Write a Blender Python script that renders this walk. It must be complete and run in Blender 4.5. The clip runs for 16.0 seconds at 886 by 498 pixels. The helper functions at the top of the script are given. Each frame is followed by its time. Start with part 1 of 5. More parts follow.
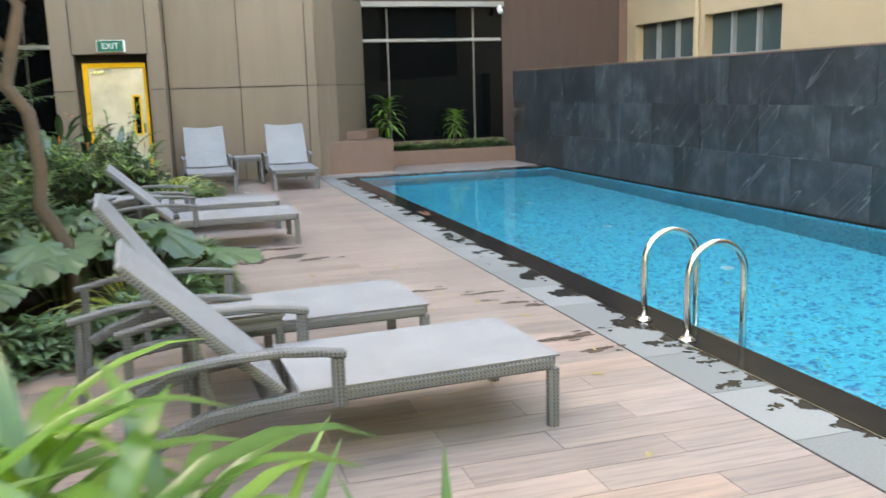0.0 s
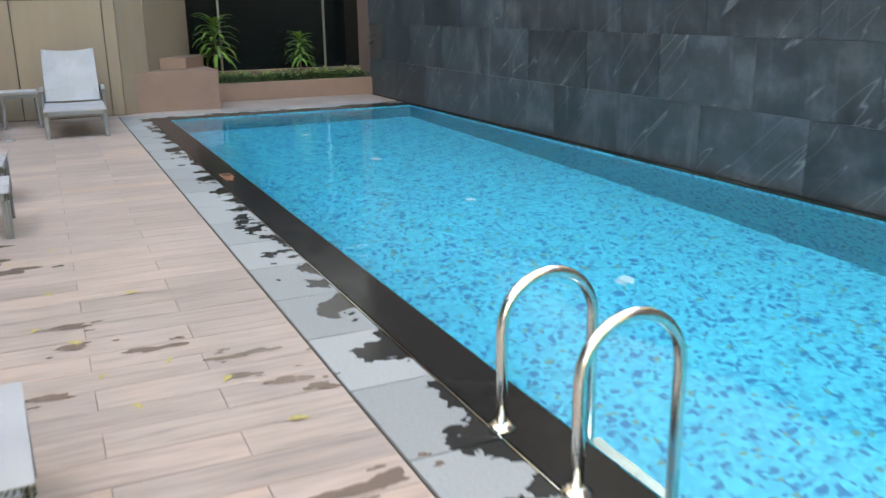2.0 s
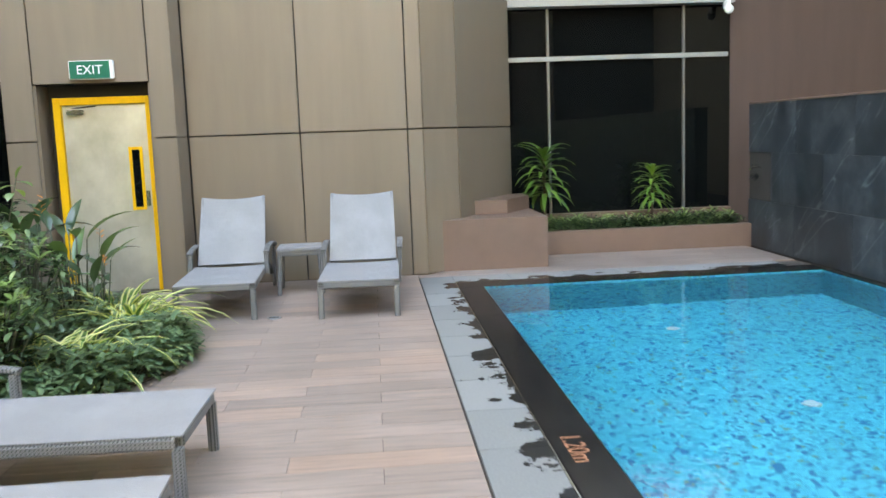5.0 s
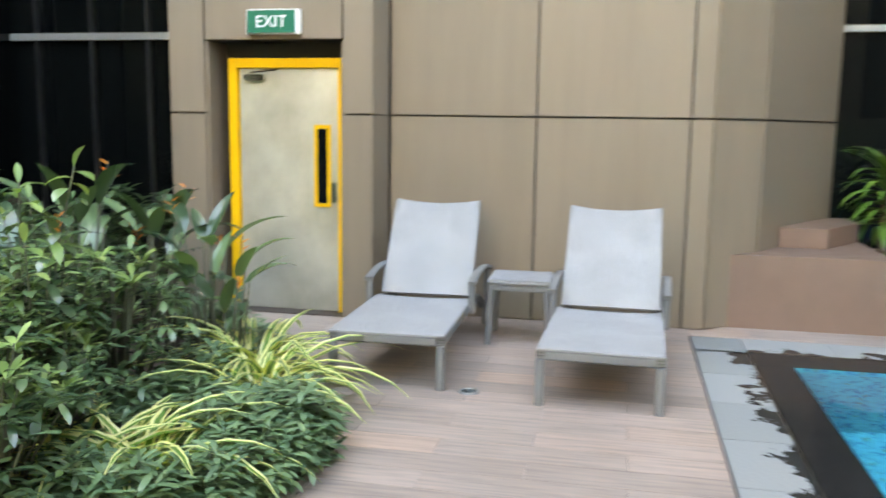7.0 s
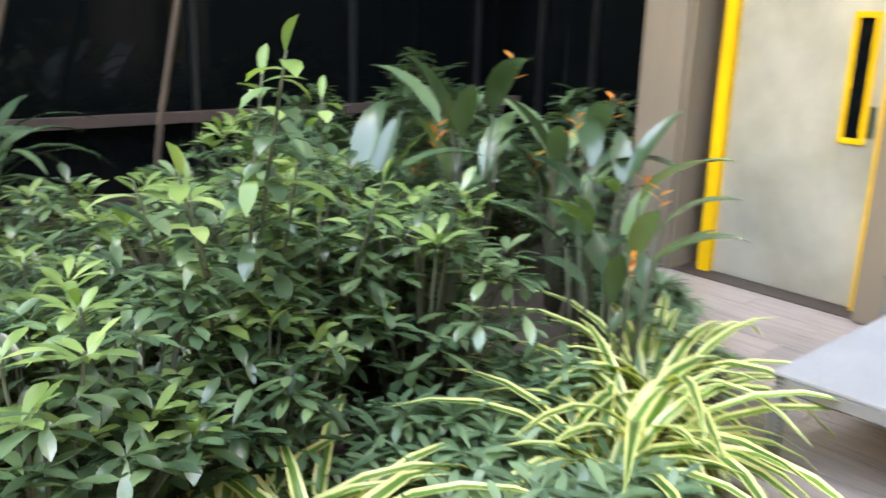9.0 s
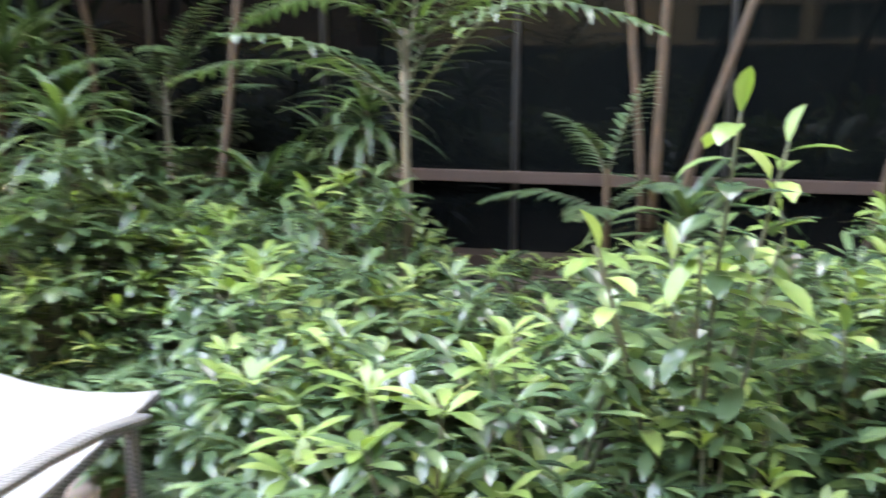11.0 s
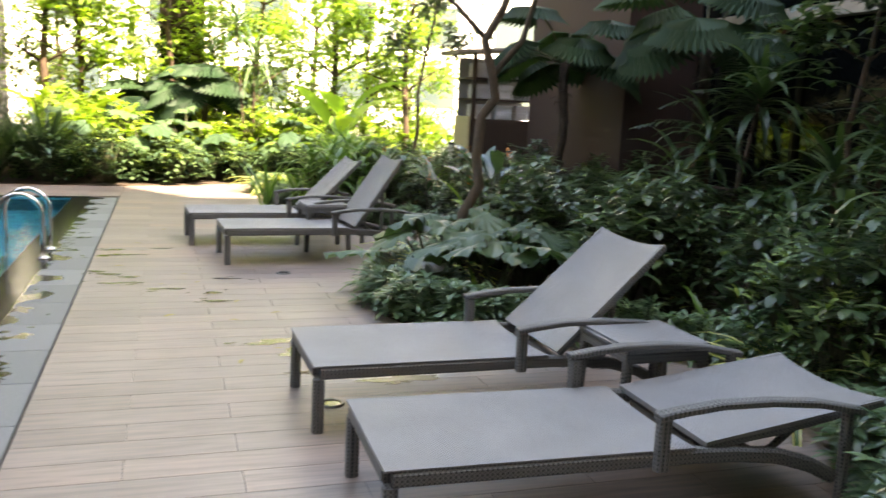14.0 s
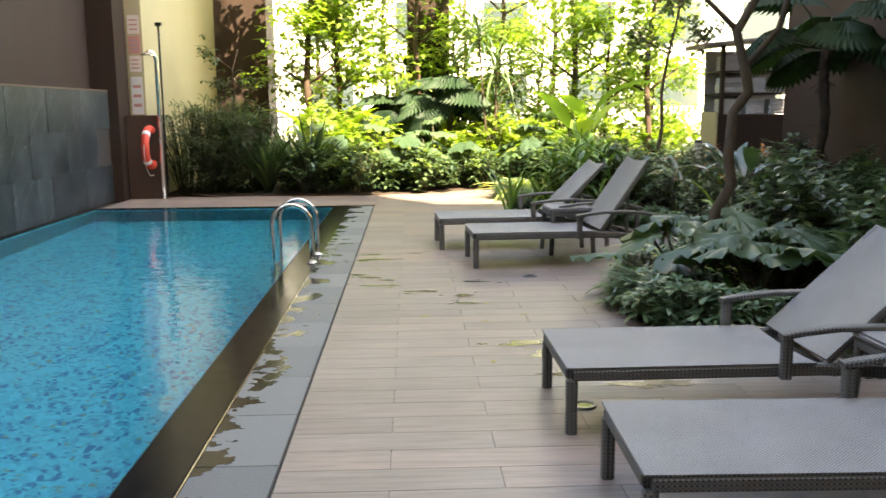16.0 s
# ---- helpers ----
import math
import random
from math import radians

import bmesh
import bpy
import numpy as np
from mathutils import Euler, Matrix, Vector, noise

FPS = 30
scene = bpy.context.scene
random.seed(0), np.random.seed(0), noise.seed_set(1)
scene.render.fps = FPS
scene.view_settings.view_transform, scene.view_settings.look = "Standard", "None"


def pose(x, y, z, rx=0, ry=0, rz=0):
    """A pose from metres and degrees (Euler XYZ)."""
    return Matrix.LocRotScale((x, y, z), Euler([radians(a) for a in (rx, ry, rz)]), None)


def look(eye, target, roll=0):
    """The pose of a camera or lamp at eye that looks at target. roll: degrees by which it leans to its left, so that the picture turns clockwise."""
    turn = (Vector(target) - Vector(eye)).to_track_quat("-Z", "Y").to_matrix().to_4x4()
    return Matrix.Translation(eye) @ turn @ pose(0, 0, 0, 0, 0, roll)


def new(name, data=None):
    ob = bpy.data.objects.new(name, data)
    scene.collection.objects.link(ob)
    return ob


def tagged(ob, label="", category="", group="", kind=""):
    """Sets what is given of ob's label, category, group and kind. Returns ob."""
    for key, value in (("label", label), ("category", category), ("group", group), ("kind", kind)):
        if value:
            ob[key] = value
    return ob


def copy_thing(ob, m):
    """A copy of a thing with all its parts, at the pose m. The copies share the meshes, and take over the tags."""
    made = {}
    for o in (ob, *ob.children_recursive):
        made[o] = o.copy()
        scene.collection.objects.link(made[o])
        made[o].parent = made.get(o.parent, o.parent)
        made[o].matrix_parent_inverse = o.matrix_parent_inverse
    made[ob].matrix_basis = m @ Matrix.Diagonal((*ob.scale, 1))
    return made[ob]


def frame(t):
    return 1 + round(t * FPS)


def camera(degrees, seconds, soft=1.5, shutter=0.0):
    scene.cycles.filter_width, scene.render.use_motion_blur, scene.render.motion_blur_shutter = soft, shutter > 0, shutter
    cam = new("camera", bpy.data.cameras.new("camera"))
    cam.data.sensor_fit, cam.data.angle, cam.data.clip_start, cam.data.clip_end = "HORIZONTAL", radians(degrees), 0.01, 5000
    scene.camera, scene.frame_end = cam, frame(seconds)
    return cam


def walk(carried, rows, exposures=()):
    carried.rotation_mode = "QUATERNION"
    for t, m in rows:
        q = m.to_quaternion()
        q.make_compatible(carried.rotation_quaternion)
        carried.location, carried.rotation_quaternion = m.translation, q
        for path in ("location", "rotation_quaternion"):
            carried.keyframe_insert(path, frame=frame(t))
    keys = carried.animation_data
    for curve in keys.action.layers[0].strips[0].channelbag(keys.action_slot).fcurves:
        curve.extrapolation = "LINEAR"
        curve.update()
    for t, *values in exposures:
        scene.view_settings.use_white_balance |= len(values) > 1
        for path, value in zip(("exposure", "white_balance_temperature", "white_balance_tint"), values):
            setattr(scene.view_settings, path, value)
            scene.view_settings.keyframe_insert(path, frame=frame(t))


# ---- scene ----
cam = camera(54.6, 16.0, shutter=0.5)

PATH = [
    (0, (-2.939, -14.43, 1.466), (-2.367, -12.548, 1.1), -1.7),
    (0.5, (-2.553, -13.919, 1.443), (-1.946, -12.062, 1.012), -2.7),
    (1, (-2.146, -13.373, 1.419), (-1.445, -11.556, 0.966), -2.8),
    (1.5, (-1.791, -12.789, 1.41), (-0.984, -11.031, 0.902), -2.6),
    (2, (-1.565, -12.238, 1.457), (-0.762, -10.489, 0.911), -0.8),
    (2.5, (-1.381, -11.606, 1.441), (-0.635, -9.812, 0.963), -1.2),
    (3, (-1.18, -11.054, 1.435), (-0.644, -9.166, 1.05), -0.3),
    (3.5, (-1.115, -10.47, 1.482), (-0.724, -8.541, 1.13), -0.4),
    (4, (-1.053, -9.784, 1.511), (-0.795, -7.824, 1.203), -1.5),
    (6.5, (-1.092, -6.456, 1.522), (-1.22, -4.475, 1.276), 0.1),
    (7, (-1.145, -5.778, 1.532), (-1.55, -3.84, 1.246), 0.8),
    (7.5, (-1.248, -5.165, 1.483), (-1.911, -3.319, 1.093), 0.2),
    (8, (-1.322, -4.576, 1.456), (-2.234, -2.851, 1.018), 0.6),
    (10.5, (-1.73, -2.86, 1.42), (-3.664, -2.868, 0.909), 0.9),
    (11, (-1.64, -2.7, 1.43), (-3.534, -3.185, 1.008), 0.0),
    (11.5, (-1.488, -2.536, 1.441), (-3.224, -3.468, 1.095), -1.8),
    (12, (-1.405, -2.328, 1.466), (-2.884, -3.638, 1.154), 0.3),
    (12.5, (-1.326, -2.126, 1.47), (-2.592, -3.649, 1.189), 1.8),
    (13, (-1.245, -1.949, 1.454), (-2.287, -3.634, 1.181), 2.0),
    (13.5, (-1.224, -1.823, 1.451), (-2.038, -3.626, 1.158), 2.5),
    (14, (-1.233, -1.713, 1.45), (-1.85, -3.588, 1.129), 2.7),
    (14.5, (-1.231, -1.664, 1.454), (-1.671, -3.588, 1.13), 2.1),
    (15, (-1.204, -1.663, 1.45), (-1.491, -3.616, 1.13), 1.4),
    (15.5, (-1.186, -1.665, 1.449), (-1.353, -3.632, 1.127), 0.5),
    (16, (-1.17, -1.682, 1.451), (-1.244, -3.654, 1.128), -0.5),
]
walk(cam, [(t, look(eye, target, roll)) for t, eye, target, roll in PATH],
     exposures=[(0, 4.23, 9300, 10), (3.5, 4.27, 9300, 10), (6.5, 4.57, 9600, 10), (8, 4.85, 10000, 12), (10.5, 5.5, 10000, 18), (11.5, 5.75, 10700, 16), (12.5, 4.95, 11300, 14), (13, 4.4, 10600, 14), (14, 3.55, 9300, 14), (16, 3.3, 9300, 13)])

# ---------------------------------------------------------------- world, sun, exposure
SUN_EL, SUN_AZ = 50.0, -33.0
world = bpy.data.worlds.new("sky")
scene.world = world
world.use_nodes = True
wn = world.node_tree
sky = wn.nodes.new("ShaderNodeTexSky")
sky.sky_type = 'NISHITA'
sky.sun_disc = False
sky.sun_elevation = radians(SUN_EL)
sky.sun_rotation = radians(SUN_AZ)
wn.links.new(sky.outputs[0], wn.nodes["Background"].inputs[0])
wn.nodes["Background"].inputs[1].default_value = 0.15
sun_data = bpy.data.lights.new("sun", 'SUN')
sun_data.energy, sun_data.angle, sun_data.color = 3.4, radians(0.53), (1.0, 0.95, 0.86)
sun = new("sun", sun_data)
sun.matrix_world = look((math.sin(radians(SUN_AZ)) * math.cos(radians(SUN_EL)) * 60,
                         math.cos(radians(SUN_AZ)) * math.cos(radians(SUN_EL)) * 60,
                         math.sin(radians(SUN_EL)) * 60), (0, 0, 0))


# ---------------------------------------------------------------- materials
def mat(name):
    m = bpy.data.materials.new(name)
    m.use_nodes = True
    return m, m.node_tree, m.node_tree.nodes["Principled BSDF"]


def node(nt, kind, **inputs):
    n = nt.nodes.new(kind)
    for k, v in inputs.items():
        n.inputs[k.replace("_", " ")].default_value = v
    return n


def ramp(nt, source, stops):
    r = nt.nodes.new("ShaderNodeValToRGB")
    els = r.color_ramp.elements
    while len(els) < len(stops):
        els.new(0.5)
    for e, (p, c) in zip(els, stops):
        e.position, e.color = p, (*c, 1)
    nt.links.new(source, r.inputs[0])
    return r.outputs[0]


def bump(nt, bsdf, source, strength=0.2, distance=0.01):
    b = node(nt, "ShaderNodeBump", Strength=strength, Distance=distance)
    nt.links.new(source, b.inputs["Height"])
    nt.links.new(b.outputs[0], bsdf.inputs["Normal"])


def mixed(nt, a, b, fac, kind='MIX'):
    m = nt.nodes.new("ShaderNodeMix")
    m.data_type, m.blend_type = 'RGBA', kind
    for sock, v in ((m.inputs[6], a), (m.inputs[7], b), (m.inputs[0], fac)):
        if isinstance(v, (tuple, list)):
            sock.default_value = (*v, 1)
        elif isinstance(v, (int, float)):
            sock.default_value = v
        else:
            nt.links.new(v, sock)
    return m.outputs[2]


def math_node(nt, op, a, b=0.0, c=0.0):
    m = nt.nodes.new("ShaderNodeMath")
    m.operation = op
    for i, v in enumerate((a, b, c)):
        if isinstance(v, (int, float)):
            m.inputs[i].default_value = v
        else:
            nt.links.new(v, m.inputs[i])
    return m.outputs[0]


def place(nt):
    return nt.nodes.new("ShaderNodeNewGeometry").outputs["Position"]


def scaled(nt, source, s):
    m = nt.nodes.new("ShaderNodeMapping")
    m.inputs["Scale"].default_value = s
    nt.links.new(source, m.inputs[0])
    return m.outputs[0]


def noise_tex(nt, vec, scale, detail=4, rough=0.55):
    n = node(nt, "ShaderNodeTexNoise", Scale=scale, Detail=detail, Roughness=rough)
    if vec is not None:
        nt.links.new(vec, n.inputs["Vector"])
    return n.outputs[0]


def plain(name, colour, rough=0.5, metal=0.0, vary=0.12, scale=6.0, fine=60.0, relief=0.05, spec=0.5):
    """A painted or bare surface with stains at two scales."""
    m, nt, p = mat(name)
    pos = place(nt)
    a, b = noise_tex(nt, pos, scale), noise_tex(nt, pos, fine, 2)
    dark = tuple(c * (1 - vary) for c in colour)
    light = tuple(min(1, c * (1 + vary)) for c in colour)
    col = ramp(nt, a, [(0.3, dark), (0.7, light)])
    nt.links.new(mixed(nt, col, ramp(nt, b, [(0.35, dark), (0.65, light)]), 0.35), p.inputs["Base Color"])
    p.inputs["Roughness"].default_value = rough
    p.inputs["Metallic"].default_value = metal
    p.inputs["Specular IOR Level"].default_value = spec
    nt.links.new(math_node(nt, 'MULTIPLY_ADD', a, 0.3, rough - 0.15), p.inputs["Roughness"])
    if relief:
        bump(nt, p, b, relief, 0.005)
    return m


def panel_material(name, colour, vary=0.1, rough=0.45):
    """Coated wall panel: slight shift from panel to panel, faint vertical streaks."""
    m, nt, p = mat(name)
    pos = place(nt)
    streak = noise_tex(nt, scaled(nt, pos, (3.0, 3.0, 0.35)), 2.0)
    fine = noise_tex(nt, pos, 90, 2)
    rnd = nt.nodes.new("ShaderNodeObjectInfo").outputs["Random"]
    f = math_node(nt, 'MULTIPLY_ADD', streak, 0.7, math_node(nt, 'MULTIPLY', rnd, 0.3))
    col = ramp(nt, f, [(0.25, tuple(c * (1 - vary) for c in colour)), (0.75, tuple(c * (1 + vary) for c in colour))])
    nt.links.new(col, p.inputs["Base Color"])
    nt.links.new(math_node(nt, 'MULTIPLY_ADD', streak, 0.25, rough - 0.1), p.inputs["Roughness"])
    p.inputs["Specular IOR Level"].default_value = 0.15
    bump(nt, p, fine, 0.06, 0.003)
    return m


M_BRONZE = panel_material("bronze_panel", (0.205, 0.16, 0.115))
M_BROWN = panel_material("brown_render", (0.088, 0.06, 0.05), 0.12, 0.6)
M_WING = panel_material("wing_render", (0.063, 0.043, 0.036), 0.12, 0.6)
M_DARKBROWN = panel_material("dark_brown_panel", (0.05, 0.034, 0.027))
M_PLINTH = plain("brown_stone", (0.17, 0.103, 0.074), 0.55, vary=0.1, fine=220)
M_BEIGE = plain("beige_render", (0.42, 0.31, 0.185), 0.8, vary=0.06, scale=1.5, fine=40)
M_CREAM = plain("cream_render", (0.52, 0.44, 0.26), 0.75, vary=0.06, scale=1.5, fine=40)
M_JOINT = plain("dark_joint", (0.045, 0.038, 0.032), 0.8)
M_SILVER = plain("brushed_frame", (0.30, 0.30, 0.28), 0.45, 0.3, vary=0.05)
M_YELLOW = plain("yellow_paint", (0.78, 0.42, 0.015), 0.55, vary=0.08, spec=0.15)
M_STEEL = plain("polished_steel", (0.78, 0.75, 0.68), 0.2, 1.0, vary=0.05, relief=0.0)
M_DULL = plain("dull_steel", (0.2, 0.19, 0.175), 0.4, 0.6, vary=0.1)
M_WHITE = plain("white_plastic", (0.75, 0.75, 0.73), 0.4, vary=0.04)
M_GREEN = plain("green_sign", (0.008, 0.13, 0.07), 0.6, vary=0.04, relief=0, spec=0.15)
M_BLACK = plain("black_plastic", (0.012, 0.012, 0.012), 0.4, vary=0.1)
M_RED = plain("red_foam", (0.75, 0.07, 0.04), 0.5, vary=0.08)
M_COPING = plain("black_granite", (0.014, 0.013, 0.012), 0.16, vary=0.25, fine=200, relief=0.01, spec=0.06)
M_SOIL = plain("soil", (0.06, 0.04, 0.028), 0.95, vary=0.4, scale=12, fine=80, relief=0.8)
M_PAPER = plain("printed_paper", (0.75, 0.68, 0.6), 0.6, vary=0.05, relief=0)
M_PINK = plain("pink_print", (0.6, 0.28, 0.24), 0.6, vary=0.05, relief=0)
M_TOWEL = plain("striped_towel", (0.62, 0.64, 0.68), 0.9, vary=0.2, scale=3, fine=50, relief=0.4)
M_WOODROOF = plain("grey_wood", (0.34, 0.29, 0.23), 0.7, vary=0.15)
M_CONC = plain("grey_concrete", (0.36, 0.35, 0.33), 0.8, vary=0.12)
M_PAVE = plain("pale_paving", (0.50, 0.45, 0.38), 0.7, vary=0.1)


def door_material():
    m, nt, p = mat("brushed_steel_door")
    pos = place(nt)
    n = noise_tex(nt, scaled(nt, pos, (1, 1, 0.8)), 3.0, 5)
    col = ramp(nt, n, [(0.3, (0.42, 0.39, 0.30)), (0.7, (0.62, 0.58, 0.47))])
    nt.links.new(col, p.inputs["Base Color"])
    p.inputs["Metallic"].default_value = 0.55
    nt.links.new(math_node(nt, 'MULTIPLY_ADD', n, 0.3, 0.25), p.inputs["Roughness"])
    bump(nt, p, noise_tex(nt, pos, 6.0, 2), 0.25, 0.01)
    return m


M_DOOR = door_material()


def plank_material():
    """Wood-look porcelain plank: grain along x, each plank its own tone."""
    m, nt, p = mat("wood_look_tile")
    pos = place(nt)
    info = nt.nodes.new("ShaderNodeObjectInfo").outputs["Random"]
    isl = nt.nodes.new("ShaderNodeNewGeometry").outputs["Random Per Island"]
    rnd = math_node(nt, 'FRACT', math_node(nt, 'ADD', math_node(nt, 'MULTIPLY', info, 7.31), isl))
    shift = nt.nodes.new("ShaderNodeCombineXYZ")
    nt.links.new(math_node(nt, 'MULTIPLY', rnd, 13.0), shift.inputs[0])
    nt.links.new(math_node(nt, 'MULTIPLY', rnd, 5.0), shift.inputs[2])
    add = nt.nodes.new("ShaderNodeVectorMath")
    nt.links.new(pos, add.inputs[0])
    nt.links.new(shift.outputs[0], add.inputs[1])
    grain = noise_tex(nt, scaled(nt, add.outputs[0], (1.2, 16, 1)), 2.2, 5, 0.6)
    tone = ramp(nt, rnd, [(0.0, (0.225, 0.18, 0.154)), (0.5, (0.27, 0.216, 0.184)), (0.85, (0.3, 0.231, 0.193)), (1.0, (0.325, 0.23, 0.178))])
    lines = ramp(nt, grain, [(0.25, (0.58, 0.57, 0.58)), (0.5, (0.97, 0.96, 0.96)), (0.75, (1.3, 1.2, 1.14))])
    dirt = ramp(nt, noise_tex(nt, pos, 1.3, 4), [(0.35, (0.88, 0.87, 0.86)), (0.65, (1.05, 1.05, 1.05))])
    col = mixed(nt, mixed(nt, tone, lines, 1.0, 'MULTIPLY'), dirt, 1.0, 'MULTIPLY')
    nt.links.new(col, p.inputs["Base Color"])
    nt.links.new(math_node(nt, 'MULTIPLY_ADD', grain, 0.25, 0.33), p.inputs["Roughness"])
    bump(nt, p, grain, 0.12, 0.004)
    return m


M_PLANK = plank_material()


def strip_material():
    """Grey gutter tile, wet along the pool in ragged patches."""
    m, nt, p = mat("grey_strip_tile")
    pos = place(nt)
    sep = nt.nodes.new("ShaderNodeSeparateXYZ")
    nt.links.new(pos, sep.inputs[0])
    n = noise_tex(nt, scaled(nt, pos, (1.0, 1.0, 0)), 3.2, 4, 0.6)
    # distance from the slot of the overflow edge, seen from the deck and from the head of the pool
    d = math_node(nt, 'MAXIMUM', math_node(nt, 'SUBTRACT', -0.255, sep.outputs[0]), math_node(nt, 'SUBTRACT', sep.outputs[1], 0.34))
    reach = math_node(nt, 'MULTIPLY_ADD', n, 1.25, -0.56)
    wet = math_node(nt, 'MULTIPLY', math_node(nt, 'SUBTRACT', reach, d), 60)
    wet = math_node(nt, 'MINIMUM', math_node(nt, 'MAXIMUM', wet, 0.0), 1.0)
    fine = noise_tex(nt, pos, 70, 3)
    rnd = nt.nodes.new("ShaderNodeObjectInfo").outputs["Random"]
    f = math_node(nt, 'MULTIPLY_ADD', fine, 0.6, math_node(nt, 'MULTIPLY', rnd, 0.4))
    dry = ramp(nt, f, [(0.25, (0.165, 0.172, 0.165)), (0.75, (0.235, 0.24, 0.23))])
    nt.links.new(mixed(nt, dry, (0.018, 0.018, 0.017), wet), p.inputs["Base Color"])
    nt.links.new(math_node(nt, 'MULTIPLY_ADD', wet, -0.33, 0.5), p.inputs["Roughness"])
    p.inputs["Specular IOR Level"].default_value = 0.15
    return m


M_STRIP = strip_material()


def slate_material():
    """Dark honed slate with pale scratches, mineral runs and clouding; each tile its own."""
    m, nt, p = mat("dark_slate")
    pos = place(nt)
    rnd = nt.nodes.new("ShaderNodeObjectInfo").outputs["Random"]
    shift = nt.nodes.new("ShaderNodeCombineXYZ")
    nt.links.new(math_node(nt, 'MULTIPLY', rnd, 9.0), shift.inputs[0])
    add = nt.nodes.new("ShaderNodeVectorMath")
    nt.links.new(pos, add.inputs[0])
    nt.links.new(shift.outputs[0], add.inputs[1])
    cloud = noise_tex(nt, add.outputs[0], 2.4, 6, 0.65)
    run = noise_tex(nt, scaled(nt, add.outputs[0], (1, 4.5, 0.5)), 1.3, 5, 0.65)
    turn = nt.nodes.new("ShaderNodeMapping")
    turn.inputs["Rotation"].default_value = (0.75, 0, 0)
    nt.links.new(add.outputs[0], turn.inputs[0])
    vein = noise_tex(nt, scaled(nt, turn.outputs[0], (1, 0.5, 5.0)), 0.9, 2, 0.4)
    base = ramp(nt, cloud, [(0.3, (0.012, 0.016, 0.018)), (0.5, (0.026, 0.033, 0.037)), (0.72, (0.066, 0.078, 0.082))])
    streak = ramp(nt, run, [(0.56, (0, 0, 0)), (0.80, (0.05, 0.06, 0.065))])
    scratch = ramp(nt, vein, [(0.572, (0, 0, 0)), (0.578, (0.16, 0.17, 0.17)), (0.584, (0, 0, 0))])
    tone = ramp(nt, rnd, [(0.0, (0.75, 0.75, 0.75)), (1.0, (1.25, 1.25, 1.25))])
    col = mixed(nt, mixed(nt, mixed(nt, base, streak, 1.0, 'ADD'), scratch, 0.5, 'ADD'), tone, 1.0, 'MULTIPLY')
    nt.links.new(col, p.inputs["Base Color"])
    nt.links.new(math_node(nt, 'MULTIPLY_ADD', cloud, 0.35, 0.25), p.inputs["Roughness"])
    bump(nt, p, cloud, 0.15, 0.006)
    return m


M_SLATE = slate_material()


def mosaic_material(name="pool_mosaic", depth=1.0):
    """Small pool mosaic: pale and mid blue with scattered dark blue and sand chips. depth below 1 paints shade into it.
    """
    m, nt, p = mat(name)
    pos = place(nt)
    cell = nt.nodes.new("ShaderNodeVectorMath")
    cell.operation = 'SNAP'
    nt.links.new(pos, cell.inputs[0])
    cell.inputs[1].default_value = (0.028, 0.028, 0.028)
    wn_ = nt.nodes.new("ShaderNodeTexWhiteNoise")
    off = nt.nodes.new("ShaderNodeVectorMath")
    off.inputs[1].default_value = (0.013, 0.013, 0.013)
    nt.links.new(cell.outputs[0], off.inputs[0])
    nt.links.new(off.outputs[0], wn_.inputs[0])
    col = ramp(nt, wn_.outputs[0], [(0.0, (0.003, 0.54, 0.68)), (0.3, (0.008, 0.64, 0.77)), (0.58, (0.005, 0.58, 0.72)),
                                    (0.74, (0.003, 0.42, 0.60)), (0.83, (0.002, 0.24, 0.45)), (0.97, (0.14, 0.34, 0.32))])
    col.node.color_ramp.interpolation = 'CONSTANT'
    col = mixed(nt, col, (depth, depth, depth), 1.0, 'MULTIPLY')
    nt.links.new(col, p.inputs["Base Color"])
    p.inputs["Roughness"].default_value = 0.3
    return m


M_MOSAIC = mosaic_material()
# same mosaic at half brightness: the underwater walls' shade put into the colour
M_MOSAIC_SHADED = mosaic_material("shaded_wall_mosaic", 0.5)


def water_material():
    m, nt, p = mat("pool_water")
    pos = place(nt)
    p.inputs["Base Color"].default_value = (0.72, 0.975, 1.0, 1)
    p.inputs["Roughness"].default_value = 0.0
    p.inputs["IOR"].default_value = 1.333
    p.inputs["Transmission Weight"].default_value = 1.0
    p.inputs["Specular IOR Level"].default_value = 0.36
    a = noise_tex(nt, pos, 3.2, 3, 0.5)
    b = noise_tex(nt, pos, 9.0, 2, 0.5)
    h = math_node(nt, 'MULTIPLY_ADD', b, 0.35, a)
    bump(nt, p, h, 0.12, 0.05)
    return m


M_WATER = water_material()


def glass_material(name, tint, rough=0.03, ior=1.42):
    """Near-black tinted facade glass."""
    m, nt, p = mat(name)
    p.inputs["Base Color"].default_value = (*tint, 1)
    p.inputs["Roughness"].default_value = rough
    p.inputs["IOR"].default_value = ior
    bump(nt, p, noise_tex(nt, place(nt), 0.8, 2), 0.05, 0.02)
    return m


M_GLASS = glass_material("tinted_glass", (0.003, 0.004, 0.004), ior=1.3)
M_GLASS2 = glass_material("office_glass", (0.05, 0.07, 0.065), 0.08)


